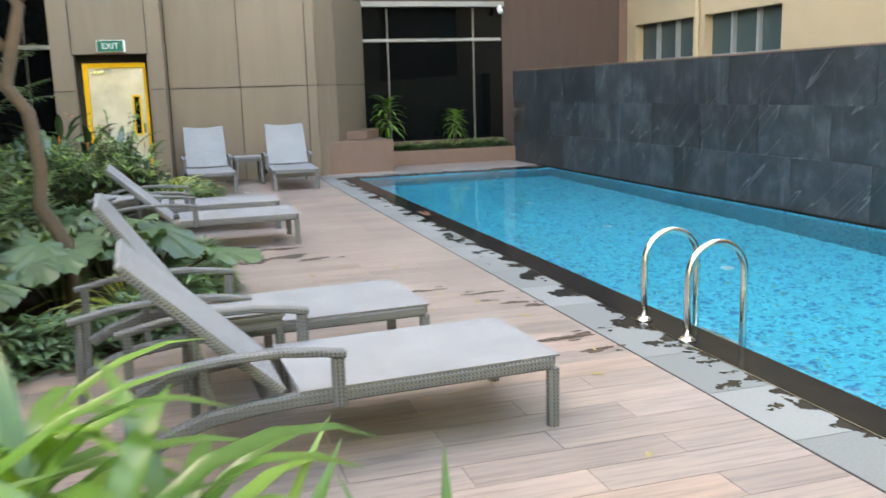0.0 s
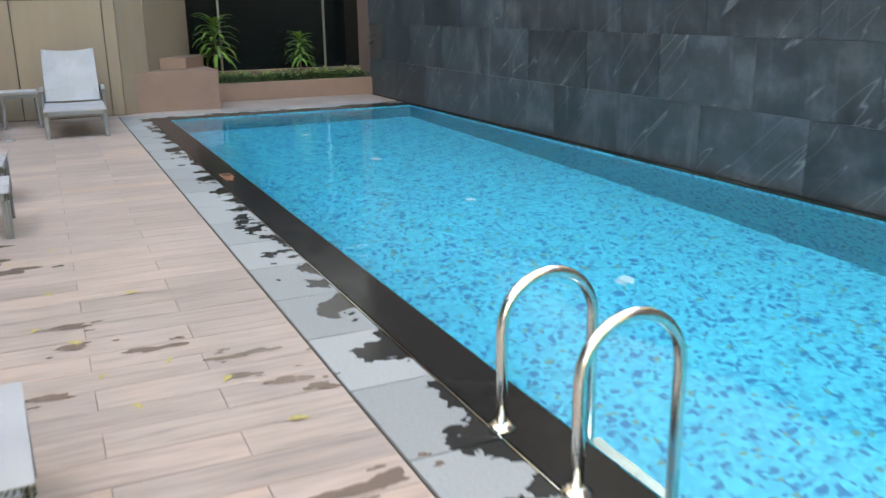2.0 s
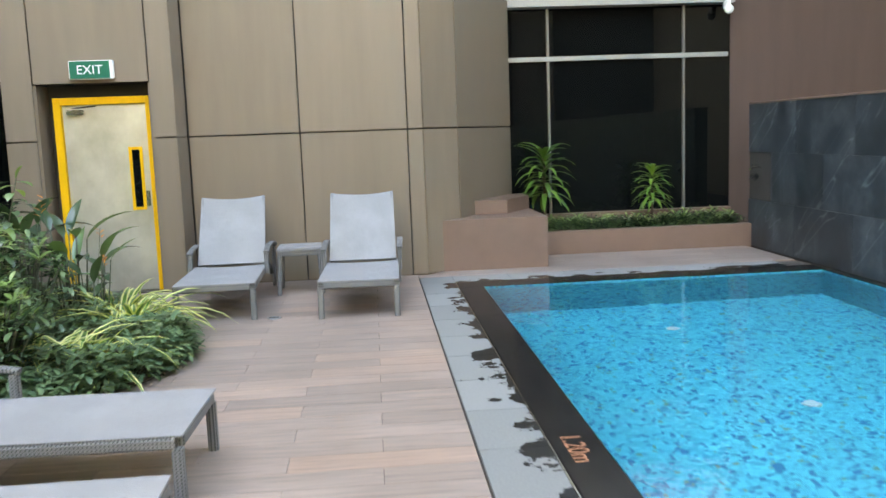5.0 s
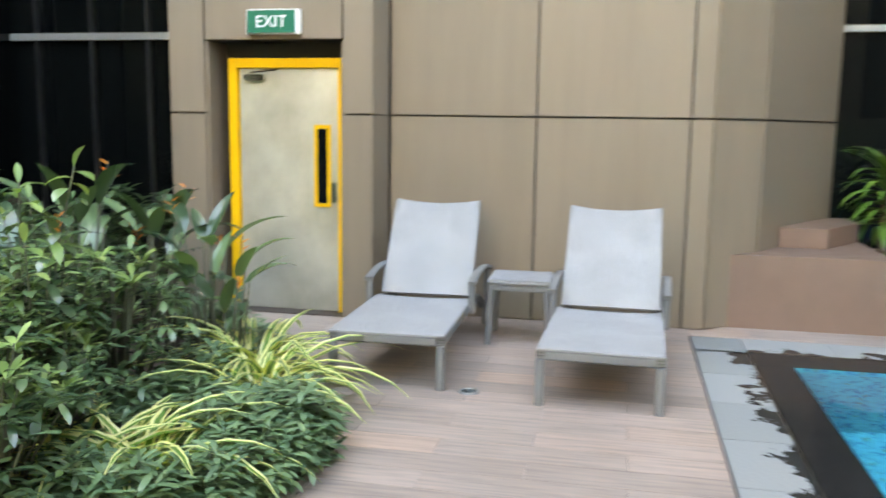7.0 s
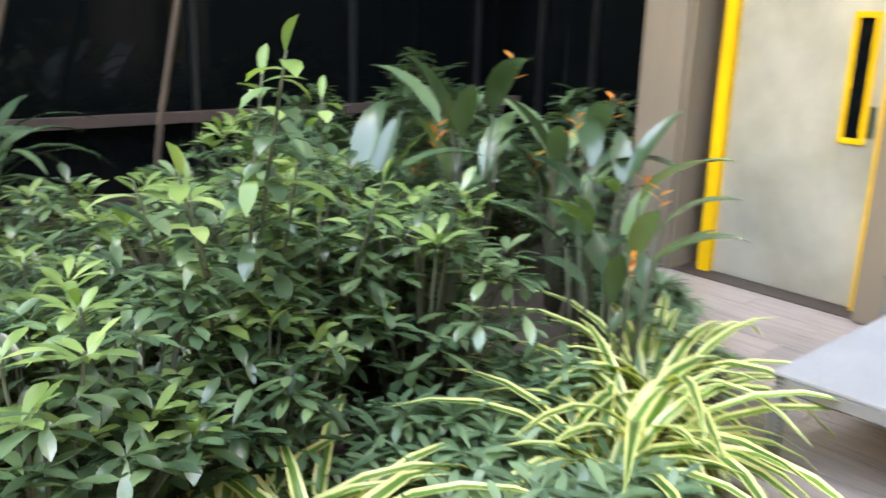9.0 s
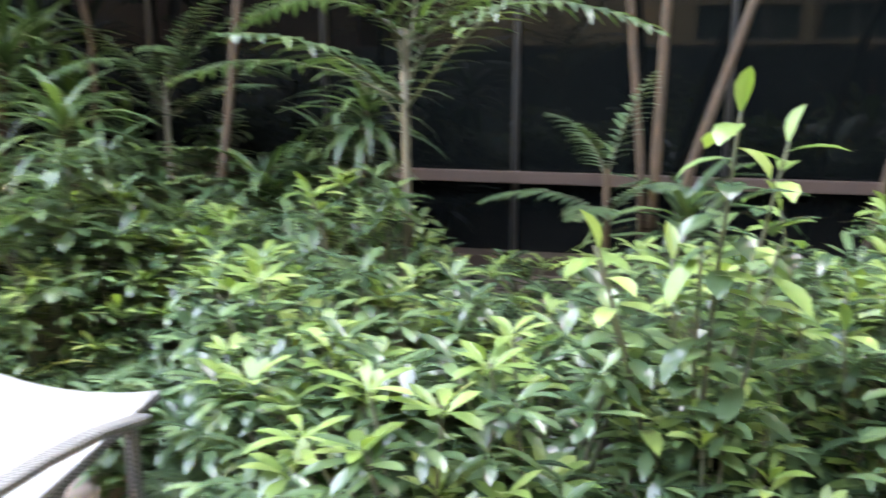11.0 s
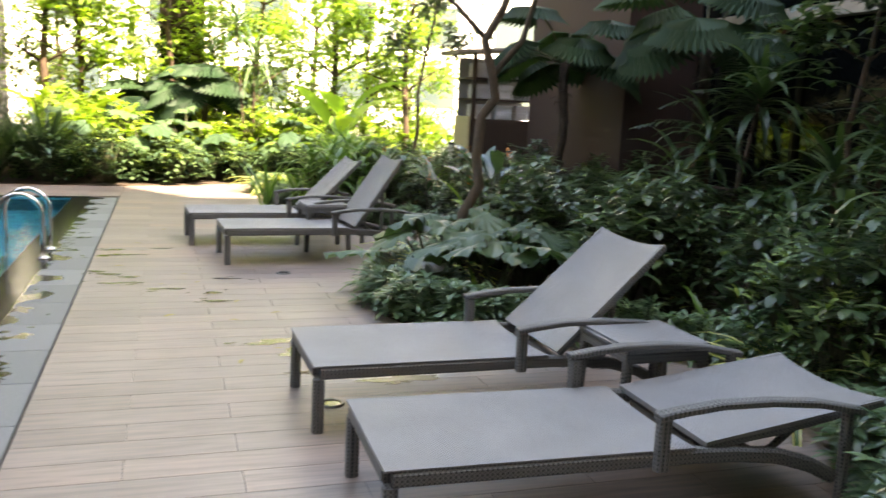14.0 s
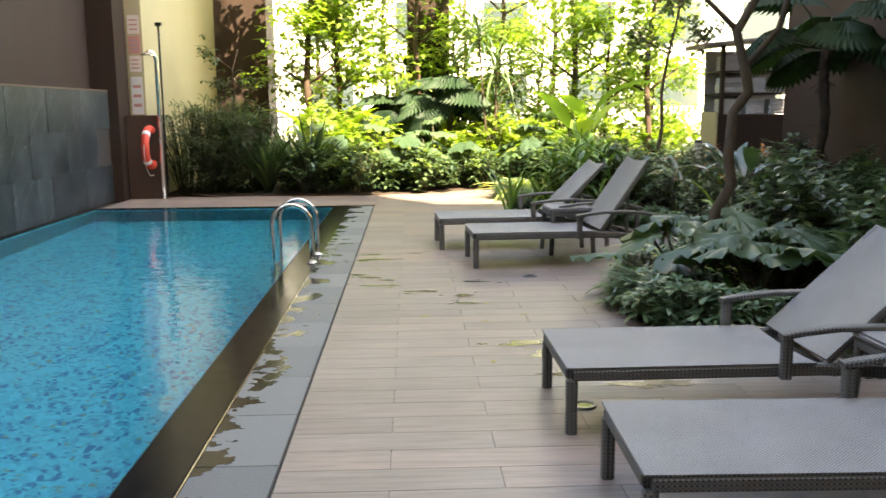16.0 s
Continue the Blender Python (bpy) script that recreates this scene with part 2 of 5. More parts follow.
def weave_material(name, light, dark, period=0.011, upright=0.8):
    """Woven resin: fine basket weave in relief, in the thing's own space."""
    m, nt, p = mat(name)
    co = nt.nodes.new("ShaderNodeTexCoord").outputs["Object"]
    sep = nt.nodes.new("ShaderNodeSeparateXYZ")
    nt.links.new(co, sep.inputs[0])
    k = math.pi / period
    s = [math_node(nt, 'SINE', math_node(nt, 'MULTIPLY', sep.outputs[i], k)) for i in range(3)]
    prod = math_node(nt, 'MULTIPLY', s[0], math_node(nt, 'ADD', s[1], math_node(nt, 'MULTIPLY', s[2], upright)))
    f = math_node(nt, 'MULTIPLY_ADD', prod, 0.5, 0.5)
    n = noise_tex(nt, co, 3.0, 3)
    col = mixed(nt, ramp(nt, f, [(0.1, dark), (0.6, light)]), ramp(nt, n, [(0.3, (0.85, 0.85, 0.85)), (0.7, (1.05, 1.05, 1.05))]), 1.0, 'MULTIPLY')
    nt.links.new(col, p.inputs["Base Color"])
    p.inputs["Roughness"].default_value = 0.55
    p.inputs["Specular IOR Level"].default_value = 0.2
    bump(nt, p, f, 0.5, 0.003)
    return m


M_WEAVE = weave_material("grey_woven_resin", (0.325, 0.323, 0.32), (0.08, 0.08, 0.08), 0.0072, 0.0)
M_FRAME = weave_material("woven_frame", (0.2, 0.197, 0.187), (0.05, 0.05, 0.047), 0.009)


# ---------------------------------------------------------------- building blocks
def mesh_of(bm, name, material):
    me = bpy.data.meshes.new(name)
    bm.to_mesh(me)
    bm.free()
    me.materials.append(material)
    return me


def part(name, bm, material, parent=None, label="", smooth=False):
    me = mesh_of(bm, name, material)
    if smooth:
        for f in me.polygons:
            f.use_smooth = True
    ob = new(name, me)
    if parent:
        ob.parent = parent
    if label:
        tagged(ob, label)
    return ob


def box(x0, x1, y0, y1, z0, z1, bevel=0.0, bm=None):
    bm2 = bmesh.new()
    bmesh.ops.create_cube(bm2, size=1)
    bmesh.ops.transform(bm2, matrix=Matrix.Translation(((x0 + x1) / 2, (y0 + y1) / 2, (z0 + z1) / 2)) @ Matrix.Diagonal((x1 - x0, y1 - y0, z1 - z0, 1)), verts=bm2.verts)
    if bevel:
        bmesh.ops.bevel(bm2, geom=bm2.edges[:], offset=bevel, segments=2, affect='EDGES')
    if bm is None:
        return bm2
    join(bm, bm2)
    return bm


def join(bm, other):
    tmp = bpy.data.meshes.new("tmp")
    other.to_mesh(tmp)
    other.free()
    bm.from_mesh(tmp)
    bpy.data.meshes.remove(tmp)


def prism(points, z0, z1, bevel=0.0):
    """An upright block over a plan outline."""
    bm = bmesh.new()
    f = bm.faces.new([bm.verts.new((x, y, z0)) for x, y in points])
    r = bmesh.ops.extrude_face_region(bm, geom=[f])
    bmesh.ops.translate(bm, vec=(0, 0, z1 - z0), verts=[v for v in r["geom"] if isinstance(v, bmesh.types.BMVert)])
    bmesh.ops.recalc_face_normals(bm, faces=bm.faces[:])
    if bevel:
        bmesh.ops.bevel(bm, geom=bm.edges[:], offset=bevel, segments=2, affect='EDGES')
    return bm


def tube(points, radius, sides=10, bm=None, closed=False, flat=1.0):
    """A pipe along points; radius may be a list. flat squeezes it sideways."""
    bm = bm or bmesh.new()
    pts = [Vector(p) for p in points]
    n = len(pts)
    rad = radius if isinstance(radius, (list, tuple)) else [radius] * n
    rings = []
    ref = None
    for i, p in enumerate(pts):
        a = pts[(i - 1) % n] if closed else pts[max(i - 1, 0)]
        b = pts[(i + 1) % n] if closed else pts[min(i + 1, n - 1)]
        d = (b - a).normalized()
        if ref is None:
            ref = Vector((0, 0, 1)) if abs(d.z) < 0.9 else Vector((1, 0, 0))
        u = d.cross(ref).normalized()
        ref = u.cross(d).normalized()
        rings.append([bm.verts.new(p + (u * math.cos(2 * math.pi * k / sides) * flat + ref * math.sin(2 * math.pi * k / sides)) * rad[i]) for k in range(sides)])
    for i in range(n if closed else n - 1):
        a, b = rings[i], rings[(i + 1) % n]
        for k in range(sides):
            bm.faces.new((a[k], a[(k + 1) % sides], b[(k + 1) % sides], b[k]))
    if not closed:
        bm.faces.new(rings[0][::-1])
        bm.faces.new(rings[-1])
    bmesh.ops.recalc_face_normals(bm, faces=bm.faces[:])
    return bm


def bar(points, w, h, bm=None, up=(0, 0, 1)):
    """A rectangular bar along points: w across, h upright, with chamfered edges."""
    bm = bm or bmesh.new()
    pts = [Vector(p) for p in points]
    prof = []
    c = min(w, h) * 0.22
    for sx, sy in ((1, 1), (-1, 1), (-1, -1), (1, -1)):
        a, b = (sx * (w / 2), sy * (h / 2 - c)), (sx * (w / 2 - c), sy * h / 2)
        prof += [a, b] if sx * sy > 0 else [b, a]
    rings = []
    for i, p in enumerate(pts):
        d = (pts[min(i + 1, len(pts) - 1)] - pts[max(i - 1, 0)]).normalized()
        ref = Vector(up) if abs(d.dot(Vector(up))) < 0.95 else Vector((1, 0, 0))
        u = d.cross(ref).normalized()
        v = u.cross(d).normalized()
        rings.append([bm.verts.new(p + u * a + v * b) for a, b in prof])
    k = len(prof)
    for a, b in zip(rings, rings[1:]):
        for j in range(k):
            bm.faces.new((a[j], a[(j + 1) % k], b[(j + 1) % k], b[j]))
    bm.faces.new(rings[0][::-1])
    bm.faces.new(rings[-1])
    bmesh.ops.recalc_face_normals(bm, faces=bm.faces[:])
    return bm


def thing(name, label, category, group="", at=(0, 0, 0), rz=0.0):
    e = new(name)
    e.empty_display_size = 0.1
    e.matrix_basis = pose(*at, 0, 0, rz)
    return tagged(e, label, category, group)


def structure(ob, label, category=""):
    return tagged(ob, label, category, "", "structure")


def text_mesh(body, size, depth=0.002):
    """Lettering as a mesh in its own xy plane, centred."""
    cu = bpy.data.curves.new("lettering", 'FONT')
    cu.body, cu.size, cu.extrude = body, size, depth
    cu.align_x, cu.align_y = 'CENTER', 'CENTER'
    tmp = new("lettering_tmp", cu)
    me = bpy.data.meshes.new_from_object(tmp)
    bpy.data.objects.remove(tmp)
    return me


# ---------------------------------------------------------------- ground, pool
POOL_W, POOL_Y0, POOL_D = 3.53, -14.55, 1.2

def flat_with_hole(outer, hole, z):
    (x0, x1, y0, y1), (a0, a1, b0, b1) = outer, hole
    bm = bmesh.new()
    xs, ys = (x0, a0, a1, x1), (y0, b0, b1, y1)
    for i in range(3):
        for j in range(3):
            if (i, j) != (1, 1):
                bm.faces.new([bm.verts.new((x, y, z)) for x, y in ((xs[i], ys[j]), (xs[i + 1], ys[j]), (xs[i + 1], ys[j + 1]), (xs[i], ys[j + 1]))])
    bmesh.ops.remove_doubles(bm, verts=bm.verts[:], dist=1e-5)
    return bm

structure(part("ground", flat_with_hole((-400, 400, -400, 400), (-0.5, 3.62, -14.7, 0.3), -0.03), M_SOIL), "dark bare garden soil under the planting", "ground")

bm = bmesh.new()
vs = [bm.verts.new(p) for p in ((0, POOL_Y0, 0), (POOL_W, POOL_Y0, 0), (POOL_W, 0, 0), (0, 0, 0), (0, POOL_Y0, -POOL_D), (POOL_W, POOL_Y0, -POOL_D), (POOL_W, 0, -POOL_D), (0, 0, -POOL_D))]
for q in ((4, 5, 6, 7), (0, 1, 5, 4), (1, 2, 6, 5), (2, 3, 7, 6), (3, 0, 4, 7)):
    bm.faces.new([vs[i] for i in q])
bmesh.ops.recalc_face_normals(bm, faces=bm.faces[:])
bmesh.ops.reverse_faces(bm, faces=bm.faces[:])
basin = structure(part("pool_basin", bm, M_MOSAIC), "sky-blue mosaic pool basin with shade painted into its walls", "pool")
# upright faces take the copy darkened to stand for shade
basin.data.materials.append(M_MOSAIC_SHADED)
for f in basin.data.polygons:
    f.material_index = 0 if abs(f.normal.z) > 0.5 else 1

bm = bmesh.new()
bmesh.ops.create_grid(bm, x_segments=20, y_segments=60, size=0.5)
bmesh.ops.transform(bm, matrix=Matrix.Translation((POOL_W / 2, POOL_Y0 / 2, -0.012)) @ Matrix.Diagonal((POOL_W, -POOL_Y0, 1, 1)), verts=bm.verts)
water = structure(part("water", bm, M_WATER), "clear rippled turquoise water filling the pool", "water")
water.visible_shadow = False

coping = structure(new("pool_coping"), "black granite overflow edge around the pool", "pool edge")
part("slab", box(-0.25, -0.001, POOL_Y0, 0.0, -0.2, 0.0, 0.006), M_COPING, coping)
part("slab", box(-0.25, 3.6, 0.001, 0.335, -0.2, 0.0, 0.006), M_COPING, coping)
part("slab", box(-0.25, 3.6, POOL_Y0 - 0.25, POOL_Y0 - 0.001, -0.2, 0.0, 0.006), M_COPING, coping)
part("slab", box(POOL_W + 0.001, 3.66, POOL_Y0, 0.0, -0.2, 0.0, 0.006), M_COPING, coping)
slot = structure(new("slot_drain"), "thin steel-edged slot drain beside the overflow edge", "drain")
part("edging", box(-0.262, -0.256, -14.8, 0.345, -0.1, 0.002), M_STEEL, slot)
part("edging", box(-0.619, -0.613, -14.9, 0.72, -0.1, 0.0015), M_JOINT, slot)
part("edging", box(-0.255, 3.6, 0.338, 0.344, -0.1, 0.002), M_STEEL, slot)
mark = new("depth_mark", text_mesh("1.20m", 0.15, 0.0008))
mark.data.materials.append(plain("orange_lettering", (0.34, 0.14, 0.07), 0.5, relief=0))
mark.matrix_basis = pose(-0.145, -4.52, 0.0012, 0, 0, -90)
tagged(mark, "orange depth figures on the black pool edge", "depth mark")

# ---------------------------------------------------------------- slate wall and the buildings
slate = structure(part("wall_slate", box(3.685, 3.86, -15.9, 2.1, -0.03, 1.765), M_JOINT), "free-standing wall clad in dark slate tiles", "wall")
part("cap", box(3.66, 3.88, -15.9, 2.1, 1.767, 1.79, 0.004), M_PLINTH, slate, "thin brown stone cap")
me = mesh_of(box(-0.012, 0.0, -0.598, 0.598, -0.2935, 0.2935, 0.002), "slate_tile", M_SLATE)
for r in range(3):
    for k in range(16):
        y = 1.5 - k * 1.2 - (0.6 if r % 2 else 0)
        if y - 0.6 < -15.95:
            continue
        o = new("slate_tile", me)
        o.parent = slate
        o.location = (3.684 - random.uniform(0, 0.003), y, 0.295 + 0.589 * r)

far = structure(new("wall_far"), "bronze panelled facade with dark joints", "wall")
def panel(parent, p0, p1, z0, z1, material, t=0.03, gap=0.007):
    """One facade panel between two plan points."""
    a, b = Vector((*p0, 0)), Vector((*p1, 0))
    d = (b - a)
    n = d.length
    ob = part("panel", box(gap, n - gap, 0, t, z0 + gap, z1 - gap, 0.004), material, parent)
    ob.matrix_basis = pose(p0[0], p0[1], 0, 0, 0, math.degrees(math.atan2(d.y, d.x)))
    return ob

levels = (0.0, 1.602, 3.2, 4.8, 6.4)
chain = [(-2.99, 0.92), (-1.82, 0.92), (-0.67, 0.92), (-0.5, 0.93), (-0.09, 1.28), (0.75, 2.76)]
for z0, z1 in zip(levels, levels[1:]):
    for a, b in zip(chain, chain[1:]):
        panel(far, a, b, z0, z1, M_BRONZE)
    panel(far, (-4.73, 0.6), (-4.42, 0.6), z0, z1, M_BRONZE)
    panel(far, (-3.28, 0.6), (-3.04, 0.6), z0, z1, M_BRONZE)
    panel(far, (-3.04, 0.603), (-3.0, 0.92), z0, z1, M_BRONZE, 0.03, 0.002)
    panel(far, (-4.73, 2.5), (-4.73, 0.6), z0, z1, M_BRONZE)
panel(far, (-4.42, 0.6), (-3.28, 0.6), 2.165, 3.2, M_BRONZE)
panel(far, (-4.42, 0.6), (-3.28, 0.6), 3.2, 4.8, M_BRONZE)
panel(far, (-4.42, 0.6), (-3.28, 0.6), 4.8, 6.4, M_BRONZE)
# the core behind the panels, and unseen blocks added to shade the deck
part("core", prism([(-2.97, 0.955), (-0.51, 0.96), (-0.11, 1.32), (0.72, 2.78), (0.72, 4.5), (-2.97, 4.5)], -0.03, 6.4), M_JOINT, far)
part("core", box(-4.69, -4.44, 0.64, 4.5, -0.03, 6.4), M_JOINT, far)
part("core", box(-3.26, -3.078, 0.64, 4.5, -0.03, 6.4), M_JOINT, far)
part("core", box(-4.44, -3.26, 0.64, 4.5, 2.18, 6.4), M_JOINT, far)
part("core", box(-4.439, -3.261, 0.953, 4.5, -0.03, 2.178), M_JOINT, far)
part("core", box(-3.077, -2.971, 0.97, 4.5, -0.03, 6.4), M_JOINT, far)
part("jamb", box(-4.438, -4.40, 0.63, 0.95, 0, 2.165), M_BRONZE, far)
part("jamb", box(-3.30, -3.262, 0.63, 0.95, 0, 2.165), M_BRONZE, far)
# out of view; heights and split chosen for where the sun's shadow edge falls
part("upper_storeys", box(-11.7, 6.9, 0.75, 14, 6.41, 38.0), M_BRONZE, far, "unseen bronze block added to keep sun off the deck")
part("upper_storeys", box(-34, -11.71, 0.75, 14, -0.03, 22.1), M_BRONZE, far, "unseen lower bronze block added to shape the shadow edge")

# door
door = structure(new("door_1"), "brushed steel exit door in a yellow frame, shut", "door")
part("frame_post", box(-4.30, -4.225, 0.76, 0.86, 0, 2.04, 0.004), M_YELLOW, door, "yellow painted post")
part("frame_post", box(-3.375, -3.335, 0.76, 0.86, 0, 2.04, 0.004), M_YELLOW, door, "yellow painted post")
part("frame_head", box(-4.223, -3.377, 0.76, 0.86, 1.965, 2.04, 0.004), M_YELLOW, door, "yellow painted head")
part("leaf", box(-4.22, -3.38, 0.80, 0.85, 0.008, 1.962, 0.003), M_DOOR, door, "dented brushed steel leaf")
vis = part("vision_frame", box(-3.585, -3.555, 0.785, 0.80, 0.862, 1.52, 0.003), M_YELLOW, door, "yellow vision panel frame")
part("frame_side", box(-3.475, -3.445, 0.785, 0.80, 0.862, 1.52, 0.003), M_YELLOW, vis)
part("frame_side", box(-3.554, -3.476, 0.785, 0.80, 0.862, 0.892, 0.003), M_YELLOW, vis)
part("frame_side", box(-3.554, -3.476, 0.785, 0.80, 1.49, 1.52, 0.003), M_YELLOW, vis)
part("pane", box(-3.554, -3.476, 0.79, 0.797, 0.893, 1.489), M_GLASS, vis)
closer = part("door_closer", box(-4.17, -3.99, 0.75, 0.80, 1.865, 1.915, 0.008), M_STEEL, door, "steel door closer")
part("closer_arm", bar([(-4.1, 0.74, 1.925), (-3.85, 0.70, 1.945)], 0.02, 0.012), M_STEEL, closer)
part("threshold", box(-4.40, -3.30, 0.64, 0.86, -0.02, 0.006), M_DARKBROWN, door)
part("latch_plate", box(-3.445, -3.40, 0.79, 0.80, 0.90, 1.06, 0.003), M_STEEL, door)

sign = thing("exit_sign", "green illuminated exit sign box above the door", "sign", at=(-3.82, 0.598, 2.297))
part("housing", box(-0.215, 0.215, -0.06, 0.0, -0.092, 0.092, 0.006), M_WHITE, sign)
part("face", box(-0.205, 0.185, -0.066, -0.061, -0.085, 0.085), M_GREEN, sign, "green sign face")
lt = new("lettering", text_mesh("EXIT", 0.125, 0.001))
lt.data.materials.append(M_WHITE)
lt.parent = sign
lt.matrix_basis = pose(-0.01, -0.0675, -0.004, 90, 0, 0)

# dark corner left of the pier
corner = structure(new("window_1"), "near-black corner glazing with thin mullions", "window")
part("pane", box(-8.0, -4.74, 2.5, 2.54, 0, 6.4), M_GLASS, corner)
for x in (-5.35, -6.0, -6.65, -7.3):
    part("mullion", box(x - 0.02, x + 0.02, 2.44, 2.499, 0, 6.4), M_BLACK, corner)
part("transom", box(-7.6, -4.74, 2.43, 2.498, 2.36, 2.43), M_SILVER, corner)

# recessed window behind the planter
win = structure(new("window_2"), "large dark tinted window in a grey frame", "window")
part("pane", box(0.76, 3.8, 3.02, 3.05, 0.42, 3.12), M_GLASS, win, "dark green-black pane")
part("transom", box(0.76, 3.76, 2.97, 3.02, 2.44, 2.5, 0.004), M_SILVER, win)
for x in (1.31, 3.15):
    part("mullion", box(x - 0.015, x + 0.015, 2.975, 3.018, 0.42, 2.439), M_DULL, win)
    part("mullion", box(x - 0.015, x + 0.015, 2.975, 3.018, 2.501, 3.12), M_DULL, win)
part("sill", box(0.72, 3.78, 2.9, 3.03, 0.34, 0.419, 0.004), M_PLINTH, win)
part("lintel", box(0.3, 3.78, 2.8, 3.2, 3.121, 3.22, 0.004), M_SILVER, win, "pale grey lintel band")
part("upper_band", box(0.72, 3.78, 2.86, 3.2, 3.221, 3.42, 0.004), M_DARKBROWN, win)
part("upper_wall", box(0.72, 3.78, 2.95, 3.3, 3.421, 6.4), M_WHITE, win)
cam_box = thing("security_camera", "small white dome security camera under the lintel", "camera", at=(3.66, 2.72, 3.02))
part("bracket", box(-0.03, 0.03, 0.0, 0.12, 0.02, 0.12, 0.006), M_WHITE, cam_box)
bm = bmesh.new()
bmesh.ops.create_uvsphere(bm, u_segments=12, v_segments=8, radius=0.06)
part("dome", bm, M_WHITE, cam_box, smooth=True)

right = structure(new("wall_right"), "brown rendered wall beside the window", "wall")
part("block", box(3.80, 6.55, 3.0, 6.0, -0.03, 6.4), M_BROWN, right)
part("edge", box(6.551, 6.75, 2.98, 6.0, -0.03, 6.4), M_PLINTH, right)

beige = structure(new("building_beige"), "beige rendered neighbouring building with strip windows", "building")
part("wall", box(6.75, 7.2, -9.0, 9.0, -0.03, 1.93), M_BEIGE, beige)
part("wall", box(6.75, 7.2, -9.0, 9.0, 2.70, 8), M_BEIGE, beige)
for y0, y1 in ((3.51, 9.0), (2.6, 3.14), (0.05, 0.42), (-9.0, -2.14)):
    part("pier", box(6.75, 7.2, y0, y1, 1.93, 2.70), M_BEIGE, beige)
part("downpipe", tube([(6.70, 0.23, 0.0), (6.70, 0.23, 9)], 0.05, 10), M_BEIGE, beige)
for y0, y1 in ((0.42, 2.6), (-2.14, 0.05), (3.14, 3.51)):
    w = part("window_frame", box(6.84, 6.9, y0, y1, 1.93, 1.96), M_SILVER, beige)
    part("pane", box(6.93, 6.95, y0, y1, 1.93, 2.70), M_GLASS2, w)
    n = 3 if y1 - y0 > 1 else 1
    for i in range(1, n):
        y = y0 + (y1 - y0) * i / n
        part("mullion", box(6.84, 6.92, y - 0.035, y + 0.035, 1.961, 2.70), M_SILVER, w)
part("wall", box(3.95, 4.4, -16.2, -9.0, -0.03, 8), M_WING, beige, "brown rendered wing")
part("wall", box(4.4, 7.2, -9.2, -9.0, -0.03, 8), M_BROWN, beige)

# planter and plinth by the far edge
plinth = structure(part("plinth", prism([(-0.32, 1.09), (0.88, 1.09), (0.88, 2.6), (0.7, 2.6), (-0.1, 1.3), (-0.32, 1.12)], -0.02, 0.575, 0.006), M_PLINTH), "low brown stone plinth beside the planter", "plinth")
part("upper_step", prism([(0.12, 1.62), (0.5, 1.62), (0.87, 2.2), (0.87, 2.59), (0.69, 2.59), (0.12, 1.68)], 0.576, 0.74, 0.005), M_PLINTH, plinth)
planter = structure(part("planter_wall", box(0.885, 3.67, 2.0, 2.12, -0.02, 0.285, 0.006), M_PLINTH), "low brown stone planter wall", "planter")
part("planter_soil", box(0.885, 3.67, 2.121, 2.9, -0.02, 0.2), M_SOIL, planter, "dark soil in the planter")

# near end: low wall, beige flank and brown piers
near = structure(new("wall_near"), "brown pier and cream rendered flank wall", "wall")
part("pier", box(3.52, 3.94, -16.5, -15.92, -0.03, 14), M_DARKBROWN, near, "dark brown pier")
part("low_wall", box(2.97, 3.51, -16.45, -16.2, -0.03, 1.38), M_BROWN, near)
part("flank", box(3.25, 3.9, -22.0, -16.52, -0.03, 14), M_CREAM, near, "cream rendered wall")
part("pier", box(2.07, 3.9, -23.2, -22.01, -0.03, 14), M_DARKBROWN, near, "dark brown pier")

left = structure(new("wall_left"), "near-black glazed facade with a bronze rail", "wall")
part("pane", box(-7.66, -7.6, -11.2, 2.5, 0.12, 5.0), M_GLASS, left)
for k in range(10):
    y = 1.9 - k * 1.4
    part("mullion", box(-7.598, -7.55, y - 0.02, y + 0.02, 0.12, 5.0), M_BLACK, left)
part("rail", box(-7.545, -7.48, -11.2, 2.4, 0.62, 0.70, 0.006), M_BROWN, left, "bronze guard rail")
part("kerb", box(-7.7, -7.4, -11.2, 2.4, -0.03, 0.12, 0.006), M_DARKBROWN, left)
part("beam", box(-7.9, -7.45, -11.2, -6.2, 2.53, 2.66, 0.006), M_WOODROOF, left, "pale beam")
part("upper_wall", box(-8.4, -7.56, -11.2, 2.5, 5.0, 6.5), M_DARKBROWN, left)
part("side_wall", box(-8.4, -6.6, -14.1, -11.21, -0.03, 6.5), panel_material("rose_brown_render", (0.07, 0.045, 0.039), 0.12, 0.65), left, "brown rendered wall")

